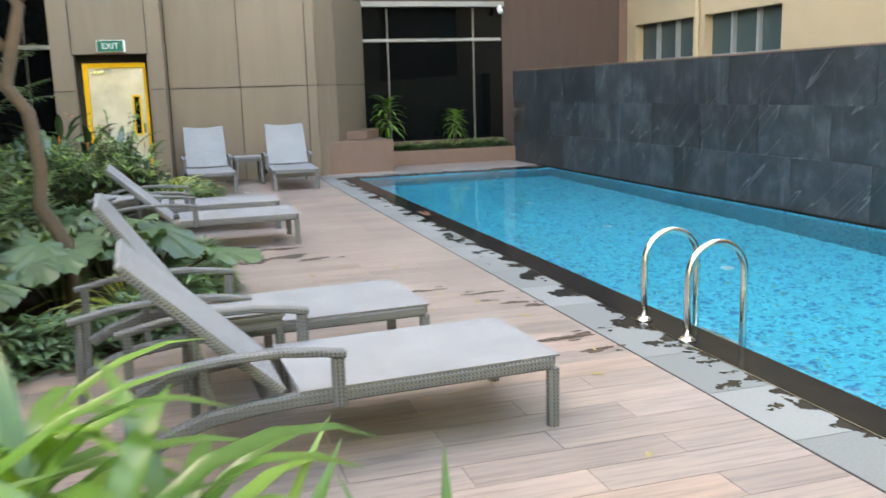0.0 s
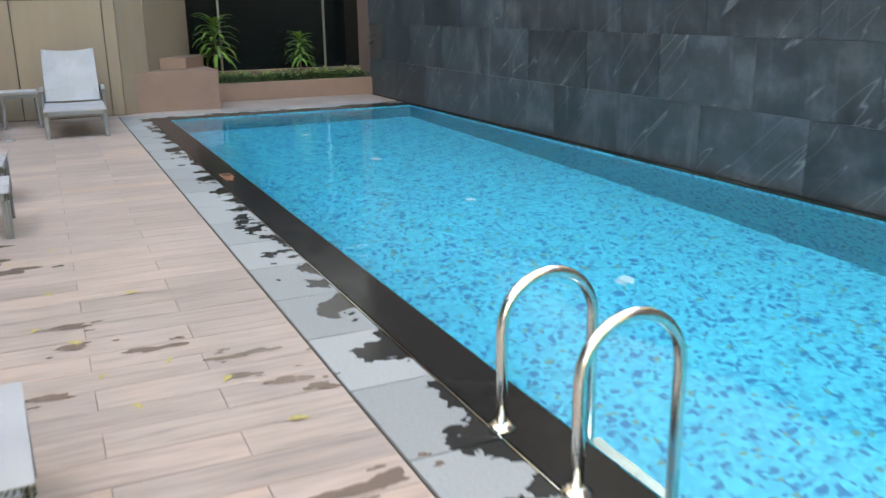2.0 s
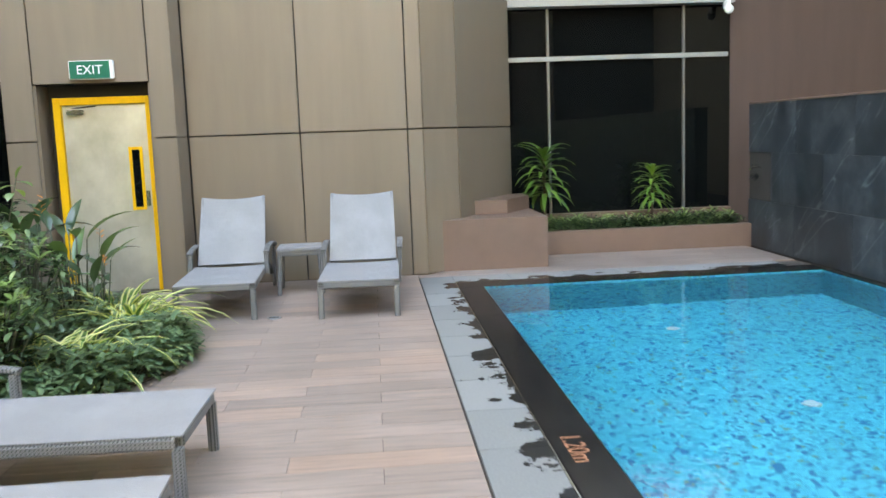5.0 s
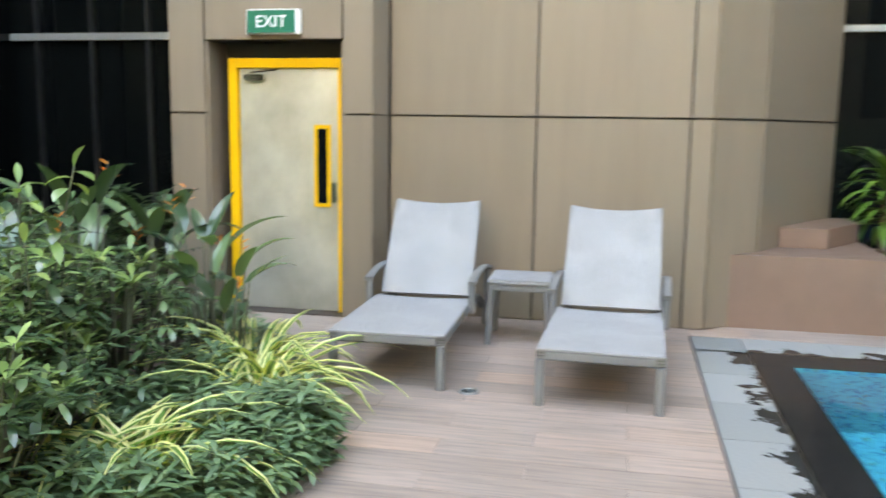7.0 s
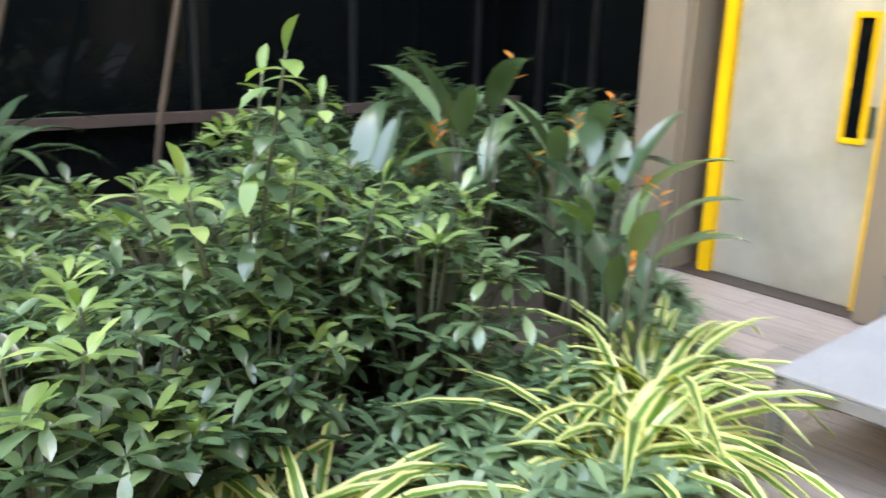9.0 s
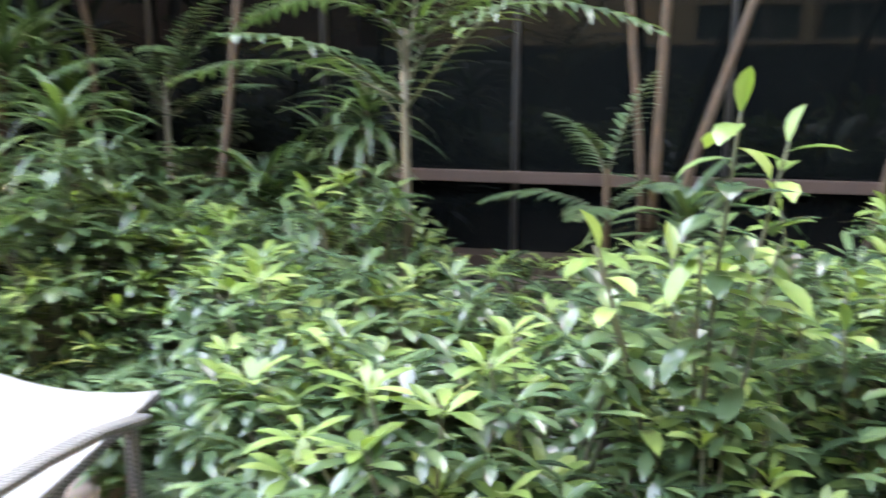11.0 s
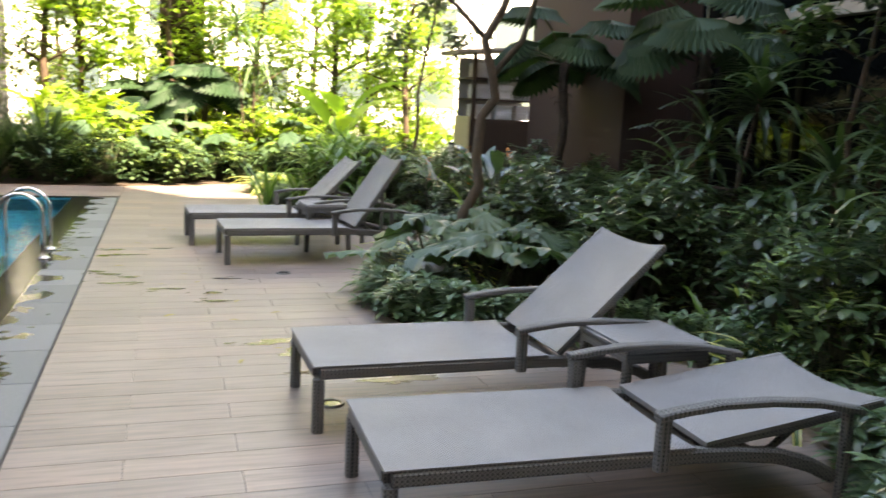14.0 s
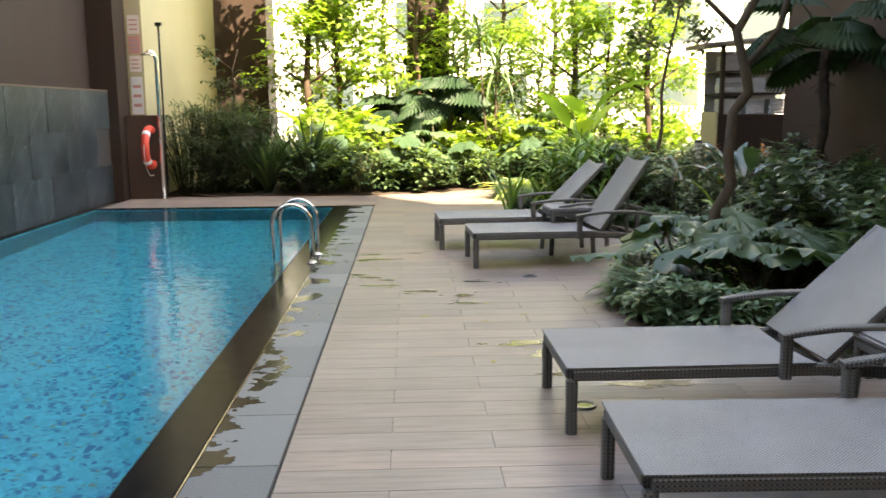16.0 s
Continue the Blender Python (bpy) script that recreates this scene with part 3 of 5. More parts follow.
# ---------------------------------------------------------------- sun loungers, tables
def lounger(angle):
    """Woven lounger: foot at the origin, head towards +x; angle: the lean of the backrest."""
    e = thing("sun_lounger", "grey woven resin sun lounger with raised backrest", "sun lounger", "sun loungers on the deck")
    for s in (-1, 1):
        y = 0.325 * s
        part("side_rail", bar([(0.03, y, 0.303), (1.0, y, 0.303), (1.15, y, 0.303), (1.3, y, 0.296), (1.48, y, 0.275), (1.63, y, 0.225), (1.74, y, 0.165)], 0.05, 0.06), M_FRAME, e)
        part("leg", bar([(0.025, y, 0.0), (0.025, y, 0.275)], 0.05, 0.05), M_FRAME, e)
        a = part("armrest", bar([(0.95, 0.365 * s, 0.488), (1.05, 0.365 * s, 0.505), (1.2, 0.367 * s, 0.523), (1.4, 0.37 * s, 0.525), (1.6, 0.372 * s, 0.508), (1.8, 0.374 * s, 0.465)], 0.055, 0.03), M_FRAME, e)
        part("post", bar([(0.98, 0.362 * s, 0.27), (0.98, 0.362 * s, 0.475)], 0.042, 0.05), M_FRAME, a)
        part("post", bar([(1.77, 0.35 * s, 0.0), (1.75, 0.365 * s, 0.465)], 0.036, 0.042), M_FRAME, a)
    part("cross_bar", bar([(0.025, -0.30, 0.303), (0.025, 0.30, 0.303)], 0.05, 0.06), M_FRAME, e)
    part("cross_bar", bar([(1.24, -0.30, 0.27), (1.24, 0.30, 0.27)], 0.035, 0.035), M_FRAME, e)
    # seat sling, rounded over the frame, with a slight sag
    def sling(n, m, length, width, sag, dish, thick, round_end):
        bm = bmesh.new()
        top, low = [], []
        for i in range(n + 1):
            u = i / n
            r0, r1 = [], []
            for j in range(m + 1):
                v = j / m * 2 - 1
                w = width * (1 - 0.03 * u * round_end)
                z = -sag * math.sin(math.pi * u) * (1 - v * v) - dish * (1 - v * v) * u
                edge = 0.0
                r0.append(bm.verts.new((length * u - dish * 0.6 * (1 - v * v) * (u == 1), v * w / 2, z - edge)))
                r1.append(bm.verts.new((length * u - dish * 0.6 * (1 - v * v) * (u == 1), v * w / 2 * 0.99, z - thick)))
            top.append(r0)
            low.append(r1)
        for i in range(n):
            for j in range(m):
                bm.faces.new((top[i][j], top[i + 1][j], top[i + 1][j + 1], top[i][j + 1]))
                bm.faces.new((low[i][j + 1], low[i + 1][j + 1], low[i + 1][j], low[i][j]))
        for i in range(n):
            bm.faces.new((low[i][0], low[i + 1][0], top[i + 1][0], top[i][0]))
            bm.faces.new((top[i][m], top[i + 1][m], low[i + 1][m], low[i][m]))
        for j in range(m):
            bm.faces.new((top[0][j], top[0][j + 1], low[0][j + 1], low[0][j]))
            bm.faces.new((low[n][j], low[n][j + 1], top[n][j + 1], top[n][j]))
        bmesh.ops.recalc_face_normals(bm, faces=bm.faces[:])
        return bm
    seat = part("seat", sling(10, 8, 1.13, 0.692, 0.006, 0.012, 0.010, 0), M_WEAVE, e, "flat woven grey seat")
    seat.location = (0, 0, 0.343)
    back = part("backrest", sling(10, 10, 0.80, 0.655, 0.02, 0.03, 0.026, 1), M_WEAVE, e, "woven grey backrest")
    back.matrix_basis = pose(1.18, 0, 0.352, 0, -angle, 0)
    for s in (-1, 1):
        part("back_rail", bar([(0.0, 0.31 * s, -0.022), (0.3, 0.31 * s, -0.03), (0.79, 0.305 * s, -0.018)], 0.03, 0.034), M_FRAME, back)
        # prop between the backrest and the lower rail
        c, sn = math.cos(radians(angle)), math.sin(radians(angle))
        part("prop", bar([(1.18 + 0.42 * c + 0.05 * sn, 0.27 * s, 0.352 + 0.42 * sn - 0.05 * c), (1.45, 0.28 * s, 0.25)], 0.022, 0.03), M_FRAME, e)
    part("cross_bar", bar([(1.45, -0.31, 0.25), (1.45, 0.31, 0.25)], 0.025, 0.03), M_FRAME, e)
    return e


def side_table():
    e = thing("side_table", "small square grey woven side table", "table", "side tables between loungers")
    part("tabletop", box(-0.225, 0.225, -0.225, 0.225, 0.43, 0.465, 0.012), M_WEAVE, e)
    part("apron", box(-0.215, 0.215, -0.215, 0.215, 0.385, 0.43, 0.006), M_FRAME, e)
    for sx in (-1, 1):
        for sy in (-1, 1):
            part("leg", bar([(0.215 * sx, 0.215 * sy, 0.0), (0.195 * sx, 0.195 * sy, 0.39)], 0.042, 0.042), M_FRAME, e)
    return e


for spot in ((-1.45, -10.82, 183, 46), (-1.72, -9.74, 183, 57), (-1.85, -5.67, 180.5, 46), (-1.90, -4.545, 178.5, 9.5),
             (-2.465, -1.07, 91.5, 57), (-1.23, -1.195, 88.5, 57)):
    o = lounger(spot[3])
    o.matrix_basis = pose(spot[0], spot[1], 0, 0, 0, spot[2]) @ Matrix.Diagonal((1, 1, 0.905 if -6 < spot[1] < -4 else 0.955, 1))
    if spot[3] < 30:
        tagged(o, "grey woven resin sun lounger with nearly flat backrest")
table = side_table()
table.matrix_basis = pose(-1.835, 0.31, 0, 0, 0, 2)
copy_thing(table, pose(-3.36, -5.12, 0, 0, 0, 1))
copy_thing(table, pose(-2.76, -10.28, 0, 0, 0, 4))

# ---------------------------------------------------------------- pool ladder, shower, lifebuoy
ladder = thing("pool_ladder", "polished steel pool ladder with two hooped handrails", "ladder", at=(0, 0, 0))
for y in (-9.80, -10.28):
    pts = [(-0.225, y, 0.0), (-0.225, y, 0.25), (-0.225, y, 0.36)]
    pts += [(-0.038 - 0.187 * math.cos(math.pi * k / 12), y, 0.375 + 0.187 * math.sin(math.pi * k / 12)) for k in range(13)]
    pts += [(0.149, y, 0.3), (0.149, y, -0.9)]
    r = part("handrail", tube(pts, 0.021, 14), M_STEEL, ladder, smooth=True)
    part("flange", tube([(-0.225, y, 0.001), (-0.225, y, 0.012), (-0.225, y, 0.03)], [0.052, 0.05, 0.026], 18), M_STEEL, r, smooth=True)
for z in (-0.25, -0.5, -0.75):
    part("tread", box(0.115, 0.185, -10.26, -9.82, z - 0.012, z + 0.012, 0.005), M_STEEL, ladder)

shower = thing("pool_shower", "tall steel shower pole with round head", "shower", at=(2.93, -16.12, 0))
part("pole", tube([(0, 0, 0), (0, 0, 2.28), (0.02, 0.02, 2.36), (0.06, 0.07, 2.4), (0.09, 0.13, 2.38)], 0.035, 12), M_STEEL, shower, smooth=True)
part("shower_head", tube([(0.09, 0.13, 2.39), (0.09, 0.13, 2.35), (0.09, 0.13, 2.33)], [0.05, 0.11, 0.11], 18), M_STEEL, shower)
part("valve", tube([(0, 0.03, 1.0), (0, 0.1, 1.0)], 0.02, 10), M_STEEL, shower)
part("foot", tube([(0, 0, 0), (0, 0, 0.012)], 0.07, 16), M_STEEL, shower)

buoy = thing("lifebuoy", "red ring lifebuoy with white bands and rope", "lifebuoy", at=(3.1, -16.1, 0.86))
ring = [(0, 0.3 * math.cos(2 * math.pi * k / 28), 0.3 * math.sin(2 * math.pi * k / 28)) for k in range(28)]
rb = part("ring", tube(ring, 0.065, 12, closed=True), M_RED, buoy, smooth=True)
for k in range(4):
    a0 = math.pi / 4 + k * math.pi / 2
    part("band", tube([(0, 0.3 * math.cos(a0 + d), 0.3 * math.sin(a0 + d)) for d in (-0.12, 0, 0.12)], 0.068, 12), M_WHITE, rb, smooth=True)
part("rope", tube([(0.0, 0.37 * math.cos(2 * math.pi * k / 40), -0.05 + (0.42 if math.sin(2 * math.pi * k / 40) < 0 else 0.36) * math.sin(2 * math.pi * k / 40)) for k in range(40)], 0.006, 6, closed=True), M_WHITE, buoy)
part("hook", box(0.0, 0.07, -0.02, 0.02, 0.22, 0.26), M_STEEL, buoy)

pipe = thing("wall_pole", "slim black pole with a small lamp head on the wall", "pole", at=(3.04, -16.75, 0))
part("pole", tube([(0, 0, 0), (0, 0, 2.86)], 0.018, 8), M_BLACK, pipe)
part("head", box(-0.05, 0.05, -0.04, 0.04, 2.86, 2.92, 0.008), M_BLACK, pipe)
board = thing("notice_board", "pale notice sheets with pink print on the wall", "notice", at=(3.39, -16.512, 0))
for k, (z, h, m_) in enumerate(((2.72, 0.3, M_PAPER), (2.40, 0.28, M_PINK), (2.10, 0.26, M_PAPER), (1.40, 0.62, M_WHITE))):
    part("sheet", box(-0.1, 0.09, 0.0, 0.008, z, z + h), m_, board)
    for i in range(3):
        part("print_bar", box(-0.07, 0.06, 0.0085, 0.010, z + h * (0.2 + 0.25 * i), z + h * (0.28 + 0.25 * i)), M_CONC if m_ is M_PINK else M_PINK, board)

dome = thing("security_camera", "white bullet security camera with loose cable on the pier", "camera", at=(3.48, -16.0, 3.32))
part("bracket", box(-0.02, 0.06, -0.03, 0.03, 0.03, 0.09, 0.006), M_WHITE, dome)
part("body", tube([(0, 0.1, 0.0), (-0.02, -0.12, 0.03)], 0.04, 12), M_WHITE, dome)
part("cable", tube([(0.04, -0.1, 0.03), (0.1, -0.05, -0.12), (0.14, 0.05, -0.12), (0.16, 0.1, 0.1)], 0.005, 6), M_WHITE, dome)

# tap on the end of the slate wall
tap = thing("garden_tap", "small steel garden tap with hose on the wall", "tap", at=(3.58, 1.75, 0.0))
part("riser", tube([(0.09, 0.02, 0.99), (0.05, 0.01, 1.0), (0.0, 0.0, 1.0), (-0.06, -0.02, 0.98)], 0.014, 8), M_STEEL, tap)
part("hose_reel", tube([(0.02, 0.0, 0.86), (-0.02, 0.0, 0.90)], 0.05, 12), M_BLACK, tap)
part("handle", box(-0.03, 0.05, -0.012, 0.012, 1.02, 1.035), M_STEEL, tap)

# towel cabinet at the garden end
cab = thing("towel_cabinet", "open towel cabinet stacked with folded towels under a wooden roof", "cabinet", at=(-6.4, -15.0, 0))
part("base", box(-0.6, 0.55, -0.35, 0.3, -0.03, 1.32, 0.01), M_DARKBROWN, cab, "dark closed base")
part("side", box(0.551, 0.585, -0.35, 0.32, -0.03, 1.36, 0.004), M_CREAM, cab, "pale side board")
part("back", box(-0.6, 0.55, -0.36, -0.33, 1.32, 2.3), M_CONC, cab)
for z in (1.62, 1.95):
    part("shelf", box(-0.6, 0.55, -0.329, 0.3, z, z + 0.025), M_DARKBROWN, cab)
part("roof", bar([(-0.8, 0.02, 2.5), (0.85, 0.02, 2.34)], 0.95, 0.06), M_WOODROOF, cab, "sloping grey wooden roof")
for x in (-0.55, 0.5):
    part("post", box(x - 0.03, x + 0.03, 0.26, 0.32, 1.32, 2.35), M_DARKBROWN, cab)
for zi, z in enumerate((1.33, 1.65, 1.98)):
    for xi in range(3):
        tw = thing("towel_stack", "stack of folded striped pool towels", "towel", "towels in the cabinet", at=(-6.4 - 0.42 + 0.36 * xi, -14.97, z))
        for k in range(5):
            part("towel", box(-0.15 + random.uniform(-.01, .01), 0.15 + random.uniform(-.01, .01), -0.2, 0.2 + random.uniform(-.02, .02), 0.046 * k, 0.046 * k + 0.043, 0.014), M_TOWEL, tw)

# bollard lights and a floodlight in the bed
def bollard(x, y, h):
    b = thing("bollard_light", "short black bollard light with louvred head", "lamp", "bollard lights in the beds", at=(x, y, 0))
    part("post", tube([(0, 0, -0.02), (0, 0, h * 0.6)], 0.06, 12), M_BLACK, b)
    part("diffuser", tube([(0, 0, h * 0.6), (0, 0, h * 0.96)], 0.045, 12), M_WHITE, b)
    for k in range(5):
        part("louvre", tube([(0, 0, h * (0.62 + 0.07 * k)), (0, 0, h * (0.64 + 0.07 * k))], [0.062, 0.058], 12), M_CONC, b)
    part("cap", tube([(0, 0, h * 0.96), (0, 0, h)], [0.064, 0.05], 12), M_BLACK, b)
bollard(-5.6, -12.3, 0.95)
bollard(-5.5, -14.5, 0.95)
flood = thing("floodlight", "small grey floodlight on a stake among plants", "lamp", at=(-6.1, -12.5, 0))
part("stake", tube([(0, 0, -0.02), (0, 0, 0.68)], 0.02, 8), M_BLACK, flood)
part("head", box(-0.09, 0.09, -0.07, 0.07, 0.66, 0.86, 0.03), M_CONC, flood)

# round floor lights set in the deck
for x, y in ((-1.974, -1.03), (-2.007, -5.70), (-2.2, -9.0)):
    d = thing("floor_light", "round steel in-ground light set in the deck", "lamp", "in-ground lights in the deck", at=(x, y, 0))
    part("rim", tube([(0.055 * math.cos(2 * math.pi * k / 24), 0.055 * math.sin(2 * math.pi * k / 24), 0.001) for k in range(24)], 0.010, 6, closed=True), M_DULL, d)
    part("lens", tube([(0, 0, -0.004), (0, 0, 0.004)], 0.045, 16), M_GLASS2, d)

# pool floor lights seen as pale spots under water
for x, y in ((1.6, -0.95), (1.85, -3.0), (1.95, -5.2), (1.95, -7.6)):
    pl = thing("pool_drain", "pale round suction cover on the pool floor", "drain", "covers on the pool floor", at=(x, y, -POOL_D))
    part("cover", tube([(0, 0, 0), (0, 0, 0.02)], [0.06, 0.048], 16), M_WHITE, pl)

# ---------------------------------------------------------------- foliage
def leaf_material(name, dark, mid, light, rough=0.29, trans=0.3):
    m, nt, p = mat(name)
    geo = nt.nodes.new("ShaderNodeNewGeometry")
    info = nt.nodes.new("ShaderNodeObjectInfo")
    f = math_node(nt, 'FRACT', math_node(nt, 'MULTIPLY_ADD', info.outputs["Random"], 3.7, geo.outputs["Random Per Island"]))
    f = math_node(nt, 'MULTIPLY_ADD', noise_tex(nt, geo.outputs["Position"], 2.0, 2), 0.5, math_node(nt, 'MULTIPLY', f, 0.62))
    col = ramp(nt, f, [(0.2, dark), (0.55, mid), (0.86, light)])
    nt.links.new(col, p.inputs["Base Color"])
    p.inputs["Roughness"].default_value = rough
    bump(nt, p, noise_tex(nt, geo.outputs["Position"], 90, 2), 0.1, 0.003)
    tr = nt.nodes.new("ShaderNodeBsdfTranslucent")
    nt.links.new(mixed(nt, col, (1.2, 1.25, 0.5), 1.0, 'MULTIPLY'), tr.inputs[0])
    mx = nt.nodes.new("ShaderNodeMixShader")
    mx.inputs[0].default_value = trans
    nt.links.new(p.outputs[0], mx.inputs[1])
    nt.links.new(tr.outputs[0], mx.inputs[2])
    nt.links.new(mx.outputs[0], nt.nodes["Material Output"].inputs[0])
    return m


L_SHRUB = leaf_material("shrub_leaf", (0.024, 0.052, 0.026), (0.066, 0.118, 0.058), (0.15, 0.23, 0.105), 0.22, 0.2)
L_SHRUB.node_tree.nodes["Principled BSDF"].inputs["Specular IOR Level"].default_value = 0.8
L_DARK = leaf_material("dark_leaf", (0.028, 0.058, 0.028), (0.052, 0.098, 0.044), (0.11, 0.17, 0.07))
L_PALM = leaf_material("palm_fan", (0.014, 0.034, 0.018), (0.024, 0.055, 0.026), (0.045, 0.085, 0.04), 0.55, 0.15)
L_PALM.node_tree.nodes["Principled BSDF"].inputs["Specular IOR Level"].default_value = 0.2
L_GRASS = leaf_material("strap_leaf", (0.05, 0.12, 0.025), (0.09, 0.19, 0.035), (0.17, 0.30, 0.05))
L_CREAM = leaf_material("cream_margin", (0.55, 0.55, 0.2), (0.66, 0.64, 0.27), (0.74, 0.7, 0.36))
L_ROSETTE = leaf_material("rosette_leaf", (0.055, 0.105, 0.055), (0.095, 0.17, 0.085), (0.17, 0.26, 0.13), 0.3, 0.2)
L_GREYG = leaf_material("large_leaf", (0.04, 0.08, 0.042), (0.065, 0.12, 0.058), (0.1, 0.165, 0.078), 0.36, 0.25)
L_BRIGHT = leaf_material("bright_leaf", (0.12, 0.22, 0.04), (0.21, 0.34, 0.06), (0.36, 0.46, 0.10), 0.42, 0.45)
L_YOUNG = leaf_material("young_leaf", (0.09, 0.175, 0.045), (0.14, 0.24, 0.06), (0.22, 0.32, 0.09))
L_FRESH = leaf_material("fresh_leaf", (0.12, 0.2, 0.06), (0.18, 0.28, 0.08), (0.3, 0.39, 0.14))
L_FLOWER = leaf_material("orange_flower", (0.6, 0.13, 0.02), (0.75, 0.2, 0.03), (0.8, 0.3, 0.05))
M_STEM = plain("green_stem", (0.06, 0.065, 0.032), 0.7)
M_BARK = plain("brown_bark", (0.085, 0.054, 0.036), 0.85, vary=0.35, scale=9, fine=50, relief=0.6)
M_TANBARK = plain("tan_bark", (0.1, 0.07, 0.046), 0.85, vary=0.3, scale=12, fine=60, relief=0.5)
M_GREYBARK = plain("grey_bark", (0.17, 0.15, 0.115), 0.85, vary=0.25, scale=12, fine=60, relief=0.4)
M_FIBRE = plain("fibrous_trunk", (0.06, 0.042, 0.03), 0.9, vary=0.4, scale=14, fine=60, relief=0.9)
M_PALEBARK = plain("pale_bark", (0.30, 0.23, 0.13), 0.8, vary=0.25, scale=9, fine=50, relief=0.4)


class Blades:
    """Collects leaves, each a folded, drooping blade of quads."""
    def __init__(self):
        self.v, self.f, self.m = [], [], []

    def add(self, base, az, el, length, width, droop=0.6, segs=3, fold=0.25, widest=0.45, stalk=0.06, margin=False, young=False):
        k = math.log(0.5) / math.log(widest)
        ca, sa = math.cos(az), math.sin(az)
        side = (-sa, ca, 0.0)
        x, y, z = base
        step = length / segs
        start = len(self.v)
        cols = 5 if margin else 3
        for i in range(segs + 1):
            s = i / segs
            a = el - droop * s
            if i:
                x += math.cos(a) * ca * step
                y += math.cos(a) * sa * step
                z += math.sin(a) * step
            w = width / 2 * max(stalk if i == 0 else 0.03, max(0.0, math.sin(math.pi * min(1, max(0, s)) ** k)) ** 0.75)
            ux, uy, uz = -math.sin(a) * ca, -math.sin(a) * sa, math.cos(a)
            for c in range(cols):
                t = c / (cols - 1) * 2 - 1
                lift = abs(t) * fold * w
                self.v.append((x + side[0] * t * w + ux * lift, y + side[1] * t * w + uy * lift, z + uz * lift))
        for i in range(segs):
            for c in range(cols - 1):
                a = start + i * cols + c
                self.f.append((a, a + 1, a + cols + 1, a + cols))
                self.m.append(1 if young or (margin and c in (0, cols - 2)) else 0)

    def mesh(self, name, *materials):
        me = bpy.data.meshes.new(name)
        me.from_pydata(self.v, [], self.f)
        for m in materials:
            me.materials.append(m)
        me.polygons.foreach_set("material_index", self.m)
        me.polygons.foreach_set("use_smooth", [True] * len(self.f))
        return me

    def part(self, name, parent, *materials):
        ob = new(name, self.mesh(name, *materials))
        ob.parent = parent
        return tagged(ob, kind="stuff")


R = random.Random(7)
U = R.uniform


def stems_mesh(lines, radius, material, name, parent, taper=0.5):
    bm = bmesh.new()
    for pts in lines:
        n = len(pts)
        tube(pts, [radius * (1 - (1 - taper) * i / (n - 1)) for i in range(n)], 6, bm)
    return tagged(part(name, bm, material, parent, smooth=True), kind="stuff")


def shrub(radius, height, tips, leaf, leaf_w, material, label, name="shrub", whorl=8):
    """Leafy shrub: many branch tips, each with a whorl of leaves."""
    e = thing(name, label, "shrub")
    b, lines = Blades(), []
    for i in range(tips):
        a, r = U(0, 2 * math.pi), radius * math.sqrt(U(0.02, 1))
        top = height * (1 - 0.45 * (r / radius) ** 2)
        z = top * U(0.22, 1.0) if i % 3 else top * U(0.9, 1.06)
        tip = (r * math.cos(a), r * math.sin(a), z)
        if i % 3 == 0:
            lines.append([(tip[0] * 0.25, tip[1] * 0.25, -0.02), (tip[0] * 0.5, tip[1] * 0.5, z * 0.5), (tip[0] * 0.95, tip[1] * 0.95, z - 0.02)])
        lean = 0.25 * r / radius
        fresh = i % 3 == 0 and U(0, 1) < 0.2
        for k in range(whorl):
            el = U(0.3, 1.0) if fresh else U(-0.1, 0.75)
            b.add((tip[0], tip[1], z - U(0, 0.05)), a * lean + 2 * math.pi * k / whorl + U(-0.3, 0.3), el, leaf * U(0.7, 1.15), leaf_w * U(0.8, 1.15), U(0.2, 0.9), 5, 0.2, 0.64, young=fresh)
    stems_mesh(lines, 0.009, M_STEM, "branchwork", e)
    b.part("foliage", e, material, L_FRESH if material is L_SHRUB else material)
    return e


def strap_plant(n, length, width, label, materials, name="spider_plant", margin=True, droop=1.9, el=(0.6, 1.4), category="plant"):
    """A tuft of arching strap leaves."""
    e = thing(name, label, category)
    b = Blades()
    for k in range(n):
        b.add((U(-.04, .04), U(-.04, .04), -0.01), U(0, 6.283), U(*el), length * U(0.6, 1.1), width * U(0.8, 1.2), droop * U(0.6, 1.15), 6, 0.35, 0.4, 0.35, margin)
    b.part("foliage", e, *materials)
    return e


